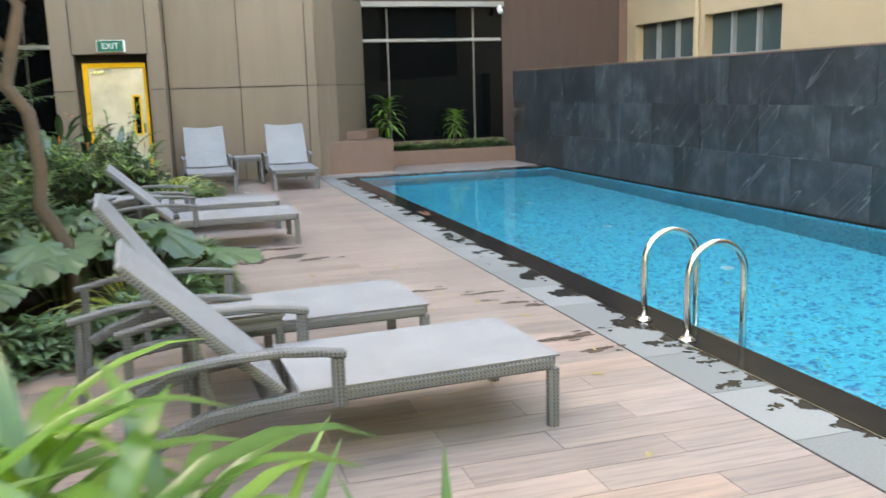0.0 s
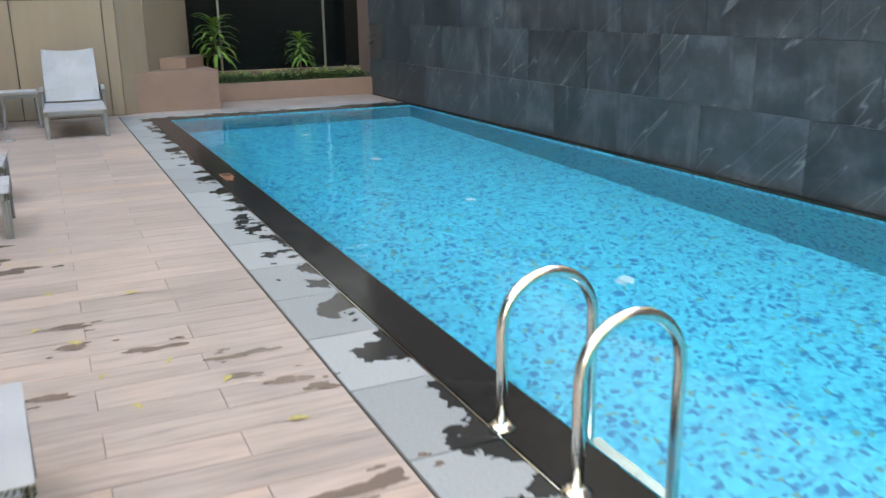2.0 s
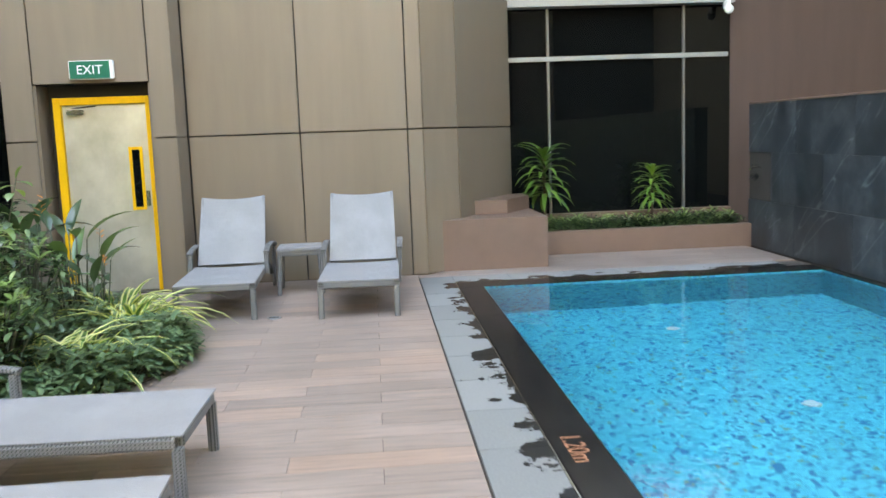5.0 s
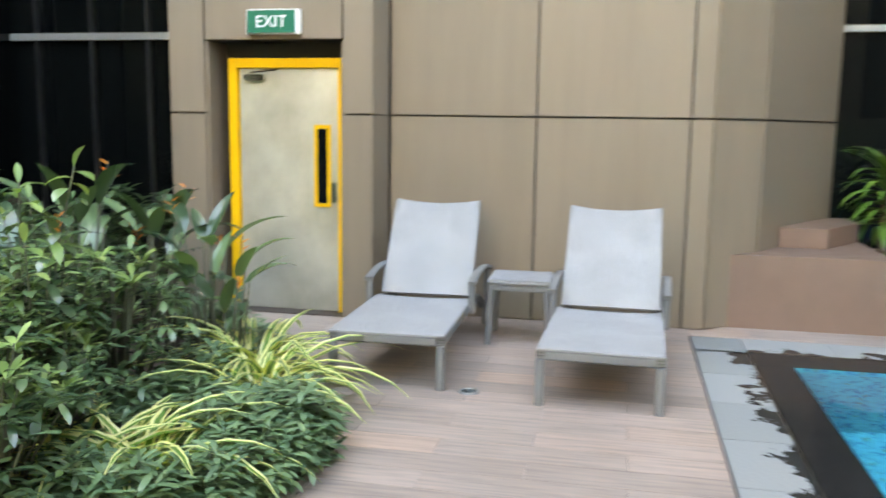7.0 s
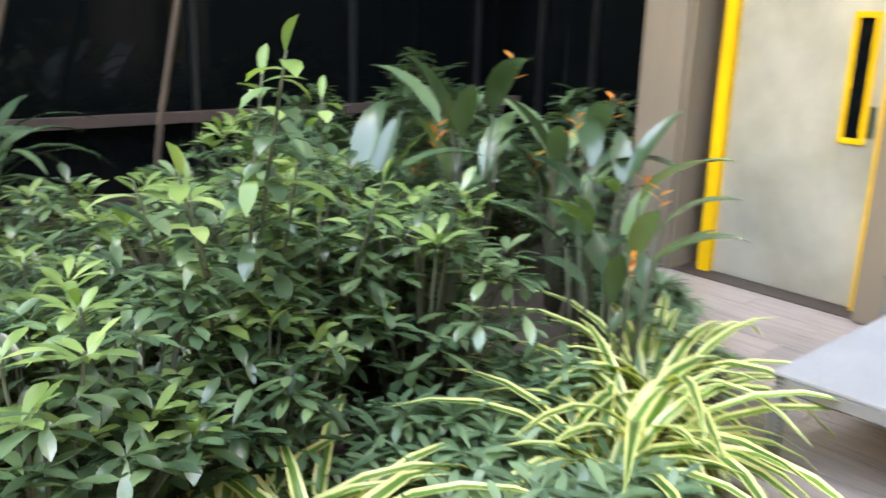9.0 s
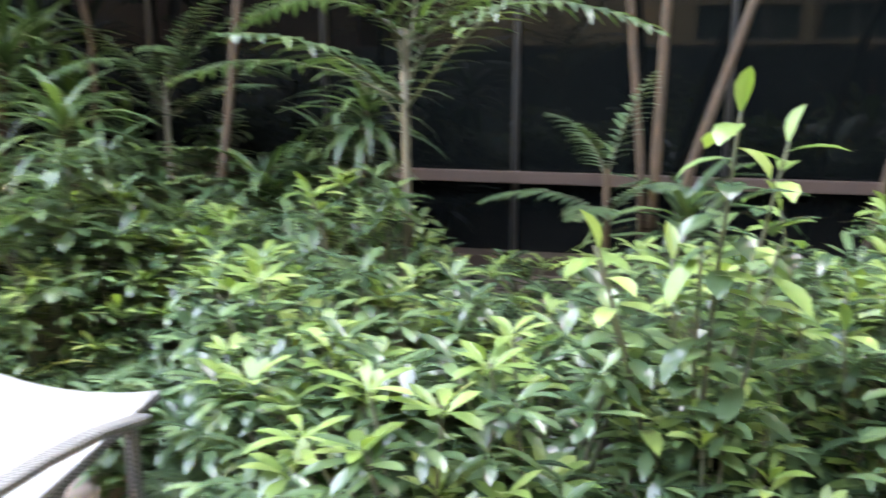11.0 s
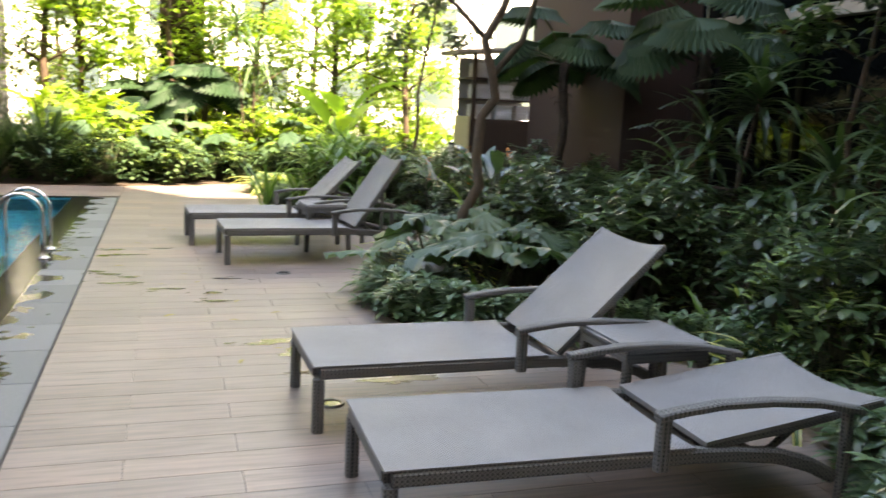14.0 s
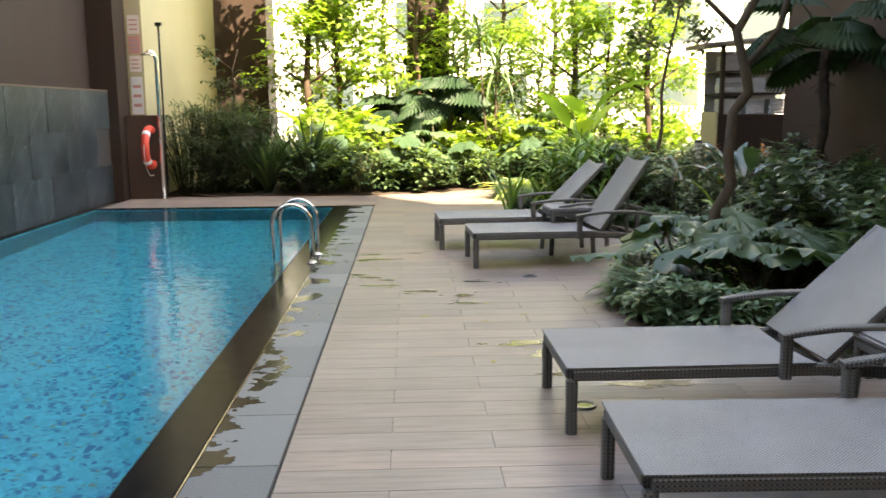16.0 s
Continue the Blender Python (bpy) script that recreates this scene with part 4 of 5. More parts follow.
def paddle_plant(n, stem, leaf, leaf_w, label, material, flowers=0, name="heliconia"):
    """Upright stalks, each ending in a broad paddle leaf; a few orange flower spikes."""
    e = thing(name, label, "plant")
    b, lines = Blades(), []
    for k in range(n):
        a, r, h = U(0, 6.283), U(0, 0.16), stem * U(0.55, 1.1)
        p0 = (r * math.cos(a), r * math.sin(a), -0.02)
        p2 = ((r + 0.1 * h) * math.cos(a), (r + 0.1 * h) * math.sin(a), h)
        lines.append([p0, ((p0[0] + p2[0]) / 2 * 0.97, (p0[1] + p2[1]) / 2 * 0.97, h * 0.5), p2])
        b.add(p2, a + U(-0.6, 0.6), U(0.7, 1.4), leaf * U(0.75, 1.15), leaf_w * U(0.8, 1.1), U(0.5, 1.4), 6, 0.3, 0.4, 0.12)
        if k % 2:
            b.add((p2[0] * 0.8, p2[1] * 0.8, h * 0.7), a + U(1.5, 4), U(0.5, 1.2), leaf * 0.8, leaf_w * 0.85, U(0.6, 1.4), 6, 0.3, 0.4, 0.12)
    stems_mesh(lines, 0.009, M_STEM, "branchwork", e, 0.7)
    b.part("foliage", e, material)
    if flowers:
        fb = Blades()
        for k in range(flowers):
            a, h = U(0, 6.283), stem * U(0.9, 1.35)
            for i in range(4):
                fb.add((0.2 * math.cos(a), 0.2 * math.sin(a), h + 0.025 * i), a + (i % 2) * 2.6, U(0.5, 1.0), 0.07, 0.022, 0.2, 3, 0.4)
            lines = [[(0, 0, 0), (0.1 * math.cos(a), 0.1 * math.sin(a), h * 0.5), (0.2 * math.cos(a), 0.2 * math.sin(a), h + 0.1)]]
            stems_mesh(lines, 0.005, M_STEM, "flower_stalk", e)
        fb.part("flowers", e, L_FLOWER)
    return e


def big_leaf_plant(n, stem, size, label, material):
    """Elephant-ear plant: broad hanging heart leaves with wavy edges on thick stalks."""
    e = thing("elephant_ear", label, "plant")
    lines = []
    for k in range(n):
        bm = bmesh.new()
        a, h, r = 2.4 * k + U(-0.3, 0.3), stem * U(0.45, 1.15), U(0.15, 0.5)
        tip = Vector((r * math.cos(a), r * math.sin(a), h))
        lines.append([(0, 0, -0.02), (tip.x * 0.4, tip.y * 0.4, h * 0.6), tuple(tip)])
        s = size * U(0.7, 1.15)
        turn = Matrix.Translation(tip) @ Matrix.Rotation(a + U(-0.4, 0.4), 4, 'Z') @ Matrix.Rotation(U(-0.1, 0.55), 4, 'Y') @ Matrix.Rotation(U(-0.35, 0.35), 4, 'X')
        rings = []
        for i in range(5):
            q = i / 4
            row = []
            for j in range(41):
                t = 2 * math.pi * j / 40
                rad = s * (0.62 + 0.28 * math.cos(t) + 0.16 * math.cos(2 * t) - 0.3 * max(0, math.cos(t - math.pi)) ** 8) * (1 + (0.05 * math.sin(11 * t + k) + 0.03 * math.sin(19 * t)) * q)
                rip = 0.06 * s * math.sin(11 * t + k) * q * q + 0.025 * s * math.cos(20 * t) * q + 0.16 * s * abs(math.sin(t)) * q - 0.12 * s * abs(math.sin(t)) * q * q
                row.append(bm.verts.new(turn @ Vector((rad * q * math.cos(t) * 0.9, rad * q * math.sin(t) * 0.72, rip - 0.1 * s * q * q))))
            rings.append(row)
        for i in range(4):
            for j in range(40):
                bm.faces.new((rings[i][j], rings[i + 1][j], rings[i + 1][j + 1], rings[i][j + 1]))
        bmesh.ops.remove_doubles(bm, verts=bm.verts[:], dist=1e-4)
        part("leaf", bm, material, e, smooth=True)
        part("stalk", tube(lines[-1], [0.014, 0.012, 0.009], 6), M_STEM, e, smooth=True)
    return e


def pinnate(b, base, az, el, length, leaflets, leaf, leaf_w, droop):
    """A feather frond."""
    x, y, z = base
    pts = []
    for i in range(leaflets + 1):
        s = i / leaflets
        a = el - droop * s
        x += math.cos(a) * math.cos(az) * length / leaflets
        y += math.cos(a) * math.sin(az) * length / leaflets
        z += math.sin(a) * length / leaflets
        pts.append((x, y, z))
        if i > 1:
            for sd in (-1, 1):
                k = math.sin(math.pi * (0.12 + 0.85 * s)) ** 0.6
                b.add((x, y, z), az + sd * (1.25 - 0.5 * s), a * 0.5 + 0.1, leaf * k * U(0.9, 1.1), leaf_w, U(0.3, 0.8), 3, 0.2, 0.35, 0.3)
    return [base] + pts[::4] + [pts[-1]]


def feather_palm(trunk, fronds, length, label, material, lean=0.0, leaf=0.2, name="feather_palm", bark=None):
    e = thing(name, label, "palm")
    b, lines = Blades(), []
    top = (lean, 0, trunk)
    for k in range(fronds):
        lines.append(pinnate(b, (top[0], top[1], trunk - U(0, 0.35)), 2.4 * k + U(-0.2, 0.2), U(0.45, 1.35), length * U(0.7, 1.1), 18, leaf, 0.035, U(0.5, 1.2)))
    part("trunk", tube([(0, 0, -0.03), (lean * 0.3, 0.01, trunk * 0.5), top], [0.021, 0.018, 0.016], 10), bark or M_PALEBARK, e, smooth=True)
    stems_mesh(lines, 0.007, M_STEM, "frond_rib", e, 0.3)
    b.part("foliage", e, material)
    return e


def fan_palm(trunk, fans, size, label):
    """Fan palm: fibrous trunk, long stalks, pleated round fans with notched rims."""
    e = thing("fan_palm", label, "palm")
    lines = []
    for k in range(fans):
        bm = bmesh.new()
        a, el = 2.4 * k + U(-0.3, 0.3), U(-0.25, 0.9)
        reach = U(0.4, 0.85)
        hub = Vector((reach * math.cos(el) * math.cos(a), reach * math.cos(el) * math.sin(a), trunk + reach * math.sin(el)))
        lines.append([(0, 0, trunk - 0.05), (hub.x * 0.5, hub.y * 0.5, trunk + (hub.z - trunk) * 0.6), tuple(hub)])
        turn = Matrix.Translation(hub) @ Matrix.Rotation(a, 4, 'Z') @ Matrix.Rotation(0.55 - el * 0.4 + U(-0.25, 0.25), 4, 'Y')
        n = 56
        rows = [[], [], []]
        for j in range(n + 1):
            t = (j / n * 2 - 1) * 2.3
            pleat = 0.012 * (1 if j % 2 else -1)
            for i, q in enumerate((0.04, 0.6, 1.0)):
                rad = size * q * (1 - 0.1 * (t / 2.3) ** 2) * (0.8 if i == 2 and j % 2 else 1)
                rows[i].append(bm.verts.new(turn @ Vector((rad * math.cos(t), rad * math.sin(t), pleat * q * 2 - 0.42 * size * q ** 2.4))))
        for i in range(2):
            for j in range(n):
                bm.faces.new((rows[i][j], rows[i + 1][j], rows[i + 1][j + 1], rows[i][j + 1]))
        part("fan", bm, L_PALM, e)
        part("stalk", tube(lines[-1], [0.013, 0.011, 0.008], 6), M_STEM, e, smooth=True)
    pts = [(0.02 * math.sin(i * 1.3), 0.02 * math.cos(i * 1.7), trunk * i / 9 - 0.03) for i in range(10)]
    t = part("trunk", tube(pts, [0.066 - 0.002 * i + 0.01 * (i % 2) for i in range(10)], 12), M_FIBRE, e, "dark fibrous trunk", True)
    fb = Blades()
    for i in range(70):
        a, z = U(0, 6.283), trunk * U(0.35, 1.0)
        fb.add((0.052 * math.cos(a), 0.052 * math.sin(a), z), a, U(-1.2, 0.8), U(0.06, 0.15), 0.03, 0.8, 3)
    fb.part("fibre", t, M_FIBRE)
    return e


def cane_plant(canes, label, material, leaf=0.5, leaf_w=0.05, per=34, name="dracaena", margin=None, mop=0.22):
    """Dracaena: bare canes with a mop of strap leaves on top. canes: (x, y, height)."""
    e = thing(name, label, "plant")
    b, lines = Blades(), []
    for x, y, h in canes:
        lines.append([(x * 0.3, y * 0.3, -0.02), (x * 0.7, y * 0.7, h * 0.5), (x, y, h)])
        for k in range(per):
            q = k / per
            b.add((x, y, h - mop * q + 0.05), 2.4 * k, 1.25 - 1.1 * q + U(-0.15, 0.15), leaf * U(0.75, 1.1), leaf_w * U(0.8, 1.1), U(0.9, 1.8), 5, 0.3, 0.4, 0.4, margin is not None)
    for ln in lines:
        part("cane", tube(ln, [0.022, 0.019, 0.016], 8), M_BARK, e, smooth=True)
    b.part("foliage", e, material, *([margin] if margin else []))
    return e


def tree(height, spread, leaf, n, label, material, bark, trunk_r=0.04, lean=(0.0, 0.0), crown0=0.45, forks=5, name="tree", leaf_w=0.45):
    """Slender tree: bent tapered trunk, limbs, twigs and a loose crown of leaves."""
    e = thing(name, label, "tree")
    pts = [(lean[0] * (i / 7) ** 1.4 + 0.05 * math.sin(i * 1.9 + height), lean[1] * (i / 7) ** 1.4 + 0.05 * math.cos(i * 2.3), height * i / 7 - 0.03) for i in range(8)]
    part("trunk", tube(pts, [trunk_r * (1 - 0.09 * i) for i in range(8)], 10), bark, e, smooth=True)
    b, limbs = Blades(), []
    for k in range(forks):
        i = min(6, int(7 * (crown0 + (1 - crown0) * k / forks)))
        p = Vector(pts[i])
        a, ln = 2.4 * k + U(-0.4, 0.4), spread * U(0.6, 1.0)
        q = p + Vector((math.cos(a) * ln, math.sin(a) * ln, ln * U(0.25, 0.8)))
        m_ = p.lerp(q, 0.5) + Vector((0, 0, 0.06 * ln))
        limbs.append([tuple(p), tuple(m_), tuple(q)])
        for j in range(n // forks):
            c = m_.lerp(q, U(0, 1.05)) + Vector((R.gauss(0, 1), R.gauss(0, 1), R.gauss(0, 0.8))) * spread * 0.2
            az = U(0, 6.283)
            for w in range(4):
                b.add(tuple(c), az + 1.6 * w, U(-0.3, 0.7), leaf * U(0.7, 1.2), leaf * leaf_w, U(0.2, 1.0), 3, 0.2, 0.5, 0.2)
    for ln in limbs:
        part("limb", tube(ln, [trunk_r * 0.4, trunk_r * 0.26, trunk_r * 0.1], 6), bark, e, smooth=True)
    b.part("crown", e, material)
    return e


def spread_copies(proto, spots, scale=(0.85, 1.15)):
    for i, (x, y) in enumerate(spots):
        s = U(*scale)
        m = pose(x, y, 0.0, 0, 0, U(0, 360)) @ Matrix.Diagonal((s, s, s * U(0.9, 1.1), 1))
        if i == 0:
            proto.matrix_basis = m
        else:
            o = copy_thing(proto, Matrix.Identity(4))
            o.matrix_basis = m


# ---------------------------------------------------------------- planting beds
BED = [(-7.4, 2.4), (-4.78, 2.4), (-4.78, 0.2), (-4.2, 0.02), (-3.5, -0.45), (-2.95, -1.15), (-2.55, -1.7), (-2.42, -2.25), (-2.55, -2.85), (-2.9, -3.3),
       (-3.45, -3.75), (-3.9, -4.2), (-4.25, -4.65), (-4.45, -5.4), (-4.3, -6.2), (-3.6, -6.7), (-3.05, -6.88), (-2.76, -7.15), (-2.66, -7.65), (-2.74, -8.3),
       (-3.1, -9.1), (-3.75, -9.35), (-4.1, -10.2), (-4.05, -11.4), (-3.75, -12.2), (-3.3, -12.75), (-2.75, -13.0), (-2.55, -13.5), (-2.85, -13.95),
       (-3.2, -14.4), (-3.2, -15.0), (-2.75, -15.35), (-2.5, -15.6), (-2.9, -16.2), (-3.6, -16.5), (-7.4, -16.5)]


def smooth_outline(pts, rounds=2):
    for _ in range(rounds):
        out = []
        for a, b in zip(pts, pts[1:] + pts[:1]):
            out += [(a[0] * 0.75 + b[0] * 0.25, a[1] * 0.75 + b[1] * 0.25), (a[0] * 0.25 + b[0] * 0.75, a[1] * 0.25 + b[1] * 0.75)]
        pts = out
    return pts


def inside(x, y, poly):
    c = False
    for (x0, y0), (x1, y1) in zip(poly, poly[1:] + poly[:1]):
        if (y0 > y) != (y1 > y) and x < (x1 - x0) * (y - y0) / (y1 - y0) + x0:
            c = not c
    return c


def edge_gap(x, y, poly):
    best = 9
    for (x0, y0), (x1, y1) in zip(poly, poly[1:] + poly[:1]):
        d = Vector((x1 - x0, y1 - y0))
        t = max(0, min(1, ((x - x0) * d.x + (y - y0) * d.y) / max(1e-9, d.length_squared)))
        best = min(best, math.hypot(x - x0 - d.x * t, y - y0 - d.y * t))
    return best


bed_line = smooth_outline(BED)
structure(part("planting_bed", prism(bed_line, -0.025, 0.012), M_SOIL), "curved planting bed of dark soil", "ground")
END = [(3.35, -16.42), (0.4, -16.38), (-0.5, -16.3), (-1.2, -16.55), (-2.2, -17.0), (-3.4, -17.25), (-4.2, -18.2), (-4.6, -21), (-4.6, -24), (3.35, -24)]
end_line = smooth_outline(END)
structure(part("garden_bed", prism(end_line, -0.025, 0.012), M_SOIL), "curved garden bed at the far end of the deck", "ground")


def scatter(poly, n, gap, x0, x1, y0, y1, keep_in=0.2, tries=4000):
    got = []
    for _ in range(tries):
        if len(got) >= n:
            break
        x, y = U(x0, x1), U(y0, y1)
        if inside(x, y, poly) and edge_gap(x, y, poly) > keep_in and all(math.hypot(x - a, y - b) > gap for a, b in got):
            got.append((x, y))
    return got


BEDP, ENDP = bed_line, end_line
# glossy whorled shrubs
sh1 = shrub(0.36, 0.86, 84, 0.13, 0.036, L_SHRUB, "glossy green shrub with whorled leaves in the bed")
sh2 = shrub(0.34, 0.74, 78, 0.122, 0.034, L_SHRUB, "glossy green shrub with whorled leaves in the bed")
sh3 = shrub(0.36, 0.95, 60, 0.15, 0.055, L_DARK, "dark green leafy shrub in shade")
spots = scatter(BEDP, 26, 0.4, -5.2, -3.5, -4.7, -1.6, 0.3) + [(-3.4, -3.2), (-3.62, -3.42), (-3.55, -2.95), (-3.95, -3.75)]
spread_copies(sh1, spots[::2] + [(-4.75, -4.95)])
spread_copies(sh2, spots[1::2] + [(-4.6, -5.6), (-5.0, -5.2), (-4.45, -5.05), (-4.95, -6.0), (-5.3, -4.8)])
dark_spots = scatter(BEDP, 26, 0.5, -7.2, -4.6, -11, -4.6, 0.2) + scatter(BEDP, 12, 0.5, -7.0, -5.0, -0.9, 0.8, 0.2) + scatter(BEDP, 8, 0.4, -4.8, -4.3, -9.1, -6.9, 0.4) + scatter(BEDP, 34, 0.42, -6.6, -3.5, -16.3, -9.3, 0.3)
spread_copies(sh3, dark_spots, (0.7, 1.15))

# low ground cover along the edges
gc = shrub(0.19, 0.27, 36, 0.12, 0.028, L_ROSETTE, "low dark green ground cover rosettes at the bed edge", "ground_cover", 9)
rim = []
for (x0, y0), (x1, y1) in zip(bed_line, bed_line[1:]):
    if x0 > -4.6 and y0 < 0.1 and y0 > -16.2:
        k = max(1, int(math.hypot(x1 - x0, y1 - y0) / 0.22))
        for i in range(k):
            x, y = x0 + (x1 - x0) * (i + U(0, .6)) / k, y0 + (y1 - y0) * (i + U(0, .6)) / k
            rim.append((x - U(0.12, 0.2), y + U(-.03, .03)))
rim = [p for p in rim if inside(*p, BEDP)]
more = scatter(BEDP, 60, 0.14, -3.35, -2.4, -3.1, -1.0, 0.1)
more += scatter(BEDP, 16, 0.2, -3.4, -2.6, -8.5, -7.0, 0.12)
SPIDER = [(-3.05, -1.45), (-3.25, -1.1), (-3.2, -2.62), (-3.32, -2.82), (-3.0, -2.72), (-2.98, -1.7)]
rim = [p for p in rim + more if all(math.hypot(p[0] - q[0], p[1] - q[1]) > 0.3 for q in SPIDER)]
spread_copies(gc, rim, (0.8, 1.15))

# variegated spider plants and strap leaves
sp = strap_plant(56, 0.66, 0.042, "spider plant with cream-edged arching leaves", (L_GRASS, L_CREAM))
spread_copies(sp, SPIDER + [ (-3.35, -8.4), (-4.35, -5.3), (-2.95, -15.5), (-3.1, -15.8)], (1.15, 1.4))
st = strap_plant(34, 0.5, 0.04, "tuft of broad bright green strap leaves", (L_GRASS,), "strap_lily", False, 1.7)
spread_copies(st, [(-3.12, -13.25), (-3.3, -13.0), (-3.15, -13.75), (-3.45, -13.6), (-3.65, -13.1), (-3.9, -12.9), (-3.5, -14.2), (-3.75, -14.0), (-3.9, -13.5), (-3.6, -12.75), (-3.05, -15.6), (-3.5, -15.3),
                   (-3.0, -7.5), (-3.3, -7.2), (-4.5, -6.2), (-4.65, -5.7), (-3.4, -16.1), (-2.9, -8.2)], (0.8, 1.1))

tl = cane_plant([(0, 0, 0.70), (0.22, 0.1, 0.56), (-0.18, 0.2, 0.66), (0.05, -0.2, 0.5)], "tall clump of arching bright green ginger leaves", L_GRASS, 0.52, 0.055, 28, "ginger_clump", None, 0.3)
spread_copies(tl, [(-3.38, -13.15), (-3.7, -13.0), (-3.65, -13.5), (-3.25, -12.8), (-4.0, -13.3), (-3.75, -13.9)], (0.95, 1.08))
tb = strap_plant(7, 0.9, 0.055, "few upright bright green strap leaves", (L_GRASS,), "ginger_lily", False, 0.6, (1.3, 1.5))
tb.matrix_basis = pose(-2.5, -13.1, 0)
tc = copy_thing(tb, pose(-2.95, -12.85, 0, 0, 0, 100))

# heliconias with orange flowers
he = paddle_plant(9, 0.72, 0.42, 0.11, "heliconia clump with broad paddle leaves and orange flowers", L_SHRUB, 2)
spread_copies(he, [(-3.7, -0.85), (-4.2, -0.6), (-3.45, -1.15), (-4.6, -0.9), (-4.3, -9.6), (-4.6, -10.6), (-4.4, -11.7), (-4.0, -12.6), (-5.6, -9.0)], (0.85, 1.2))
be = paddle_plant(7, 0.6, 0.6, 0.17, "leafy plant with large upright bright leaves", L_BRIGHT, 0, "broadleaf_plant")
spread_copies(be, [(-4.6, -12.9), (-4.3, -9.9), (-4.2, -14.8), (-5.0, -15.6)], (0.6, 0.75))

# elephant ears
ee = big_leaf_plant(9, 0.52, 0.36, "elephant-ear plant with broad grey-green leaves", L_GREYG)
spread_copies(ee, [(-3.2, -8.0), (-3.55, -7.45), (-3.75, -8.5), (-4.2, -8.1), (-3.9, -7.8), (-4.15, -8.95), (-4.4, -13.8), (-4.7, -12.6)], (0.85, 1.15))

# dracaenas and other cane plants in the shade by the glass
dr = cane_plant([(0, 0, 1.0), (0.3, 0.1, 0.7), (-0.2, 0.3, 1.35)], "shade dracaena with mops of strap leaves on canes", L_DARK, 0.55, 0.06)
spread_copies(dr, [(-5.6, -5.6), (-5.9, -6.8), (-6.5, -4.6), (-6.8, -7.8), (-7.1, -6.9), (-6.2, -8.8)], (0.9, 1.35))
d2 = cane_plant([(0, 0, 0.55), (0.2, 0.15, 0.3)], "bright dracaena with upright strap leaves", L_SHRUB, 0.6, 0.07, 26)
spread_copies(d2, [(-6.3, -5.0), (-5.9, -5.6), (-5.4, -6.6), (-6.5, -2.55)], (0.9, 1.3))

# feather palm whose trunk rises by the shrubs, and ferny fronds
fp = feather_palm(1.38, 13, 0.95, "slim feather palm with long dark fronds", L_DARK, 0.0, 0.17, bark=M_GREYBARK)
spread_copies(fp, [(-4.964, -3.709), (-6.6, -5.8), (-7.0, -9.4)], (0.95, 1.1))
f2 = feather_palm(0.25, 12, 0.85, "low fern clump with feathery fronds", L_SHRUB, 0, 0.11, "fern")
spread_copies(f2, [(-4.9, -0.2), (-5.0, -12.2), (-5.7, -13.2), (-4.6, -9.0), (-5.8, -11.6), (-5.1, -8.6), (-6.2, -13.6)], (0.8, 1.1))

# thin trees among the shrubs
tr = tree(4.2, 0.9, 0.16, 260, "slender tree with several thin brown stems", L_DARK, M_BARK, 0.034, (0.6, 0.3), 0.6)
spread_copies(tr, [(-6.9, -6.4), (-6.0, -6.9), (-6.3, -5.3), (-4.9, -14.8)], (0.85, 1.1))
def upright_shrub(stems, height, label):
    """Several thin upright stems, leafy all along, with pale unfolding leaves at the tips."""
    e = thing("tall_shrub", label, "shrub")
    b, lines = Blades(), []
    for k in range(stems):
        a, h, out = 2.4 * k + U(-0.3, 0.3), height * (1.0 if k == 0 else U(0.72, 0.96)), U(0.1, 0.3)
        pts = [(out * q ** 1.3 * math.cos(a) + 0.012 * math.sin(7 * q + k), out * q ** 1.3 * math.sin(a), h * q - 0.02) for q in (0, 0.25, 0.5, 0.75, 1.0)]
        lines.append(pts)
        n = int(h * 30)
        for i in range(n):
            q = 0.3 + 0.7 * i / n
            j = min(3, int(q * 4))
            c = Vector(pts[j]).lerp(Vector(pts[j + 1]), q * 4 - j)
            b.add(tuple(c), 2.4 * i + U(-0.4, 0.4), U(-0.1, 0.7), U(0.09, 0.15), U(0.045, 0.06), U(0.3, 1.1), 4, 0.22, 0.55, 0.1, young=q > 0.93 or U(0, 1) < 0.08)
        if k % 2 == 0:
            b.add(pts[-1], a, 1.25, 0.1, 0.036, 0.3, 4, 0.9, 0.5, 0.2, young=True)
    stems_mesh(lines, 0.008, M_STEM, "branchwork", e)
    b.part("foliage", e, L_SHRUB, L_FRESH)
    return e


t3 = upright_shrub(8, 1.36, "tall leafy shrub with pale unfolding leaf tips")
t3.matrix_basis = pose(-3.62, -2.6, 0, 0, 0, 20)
o = copy_thing(t3, Matrix.Identity(4))
o.matrix_basis = pose(-3.85, -2.2, 0, 0, 0, 150) @ Matrix.Scale(0.86, 4)
pl = paddle_plant(8, 0.75, 0.5, 0.12, "upright clump of broad dark green paddle leaves", L_SHRUB, 1, "heliconia")
spread_copies(pl, [(-4.55, -1.55), (-4.9, -1.2)], (0.95, 1.1))

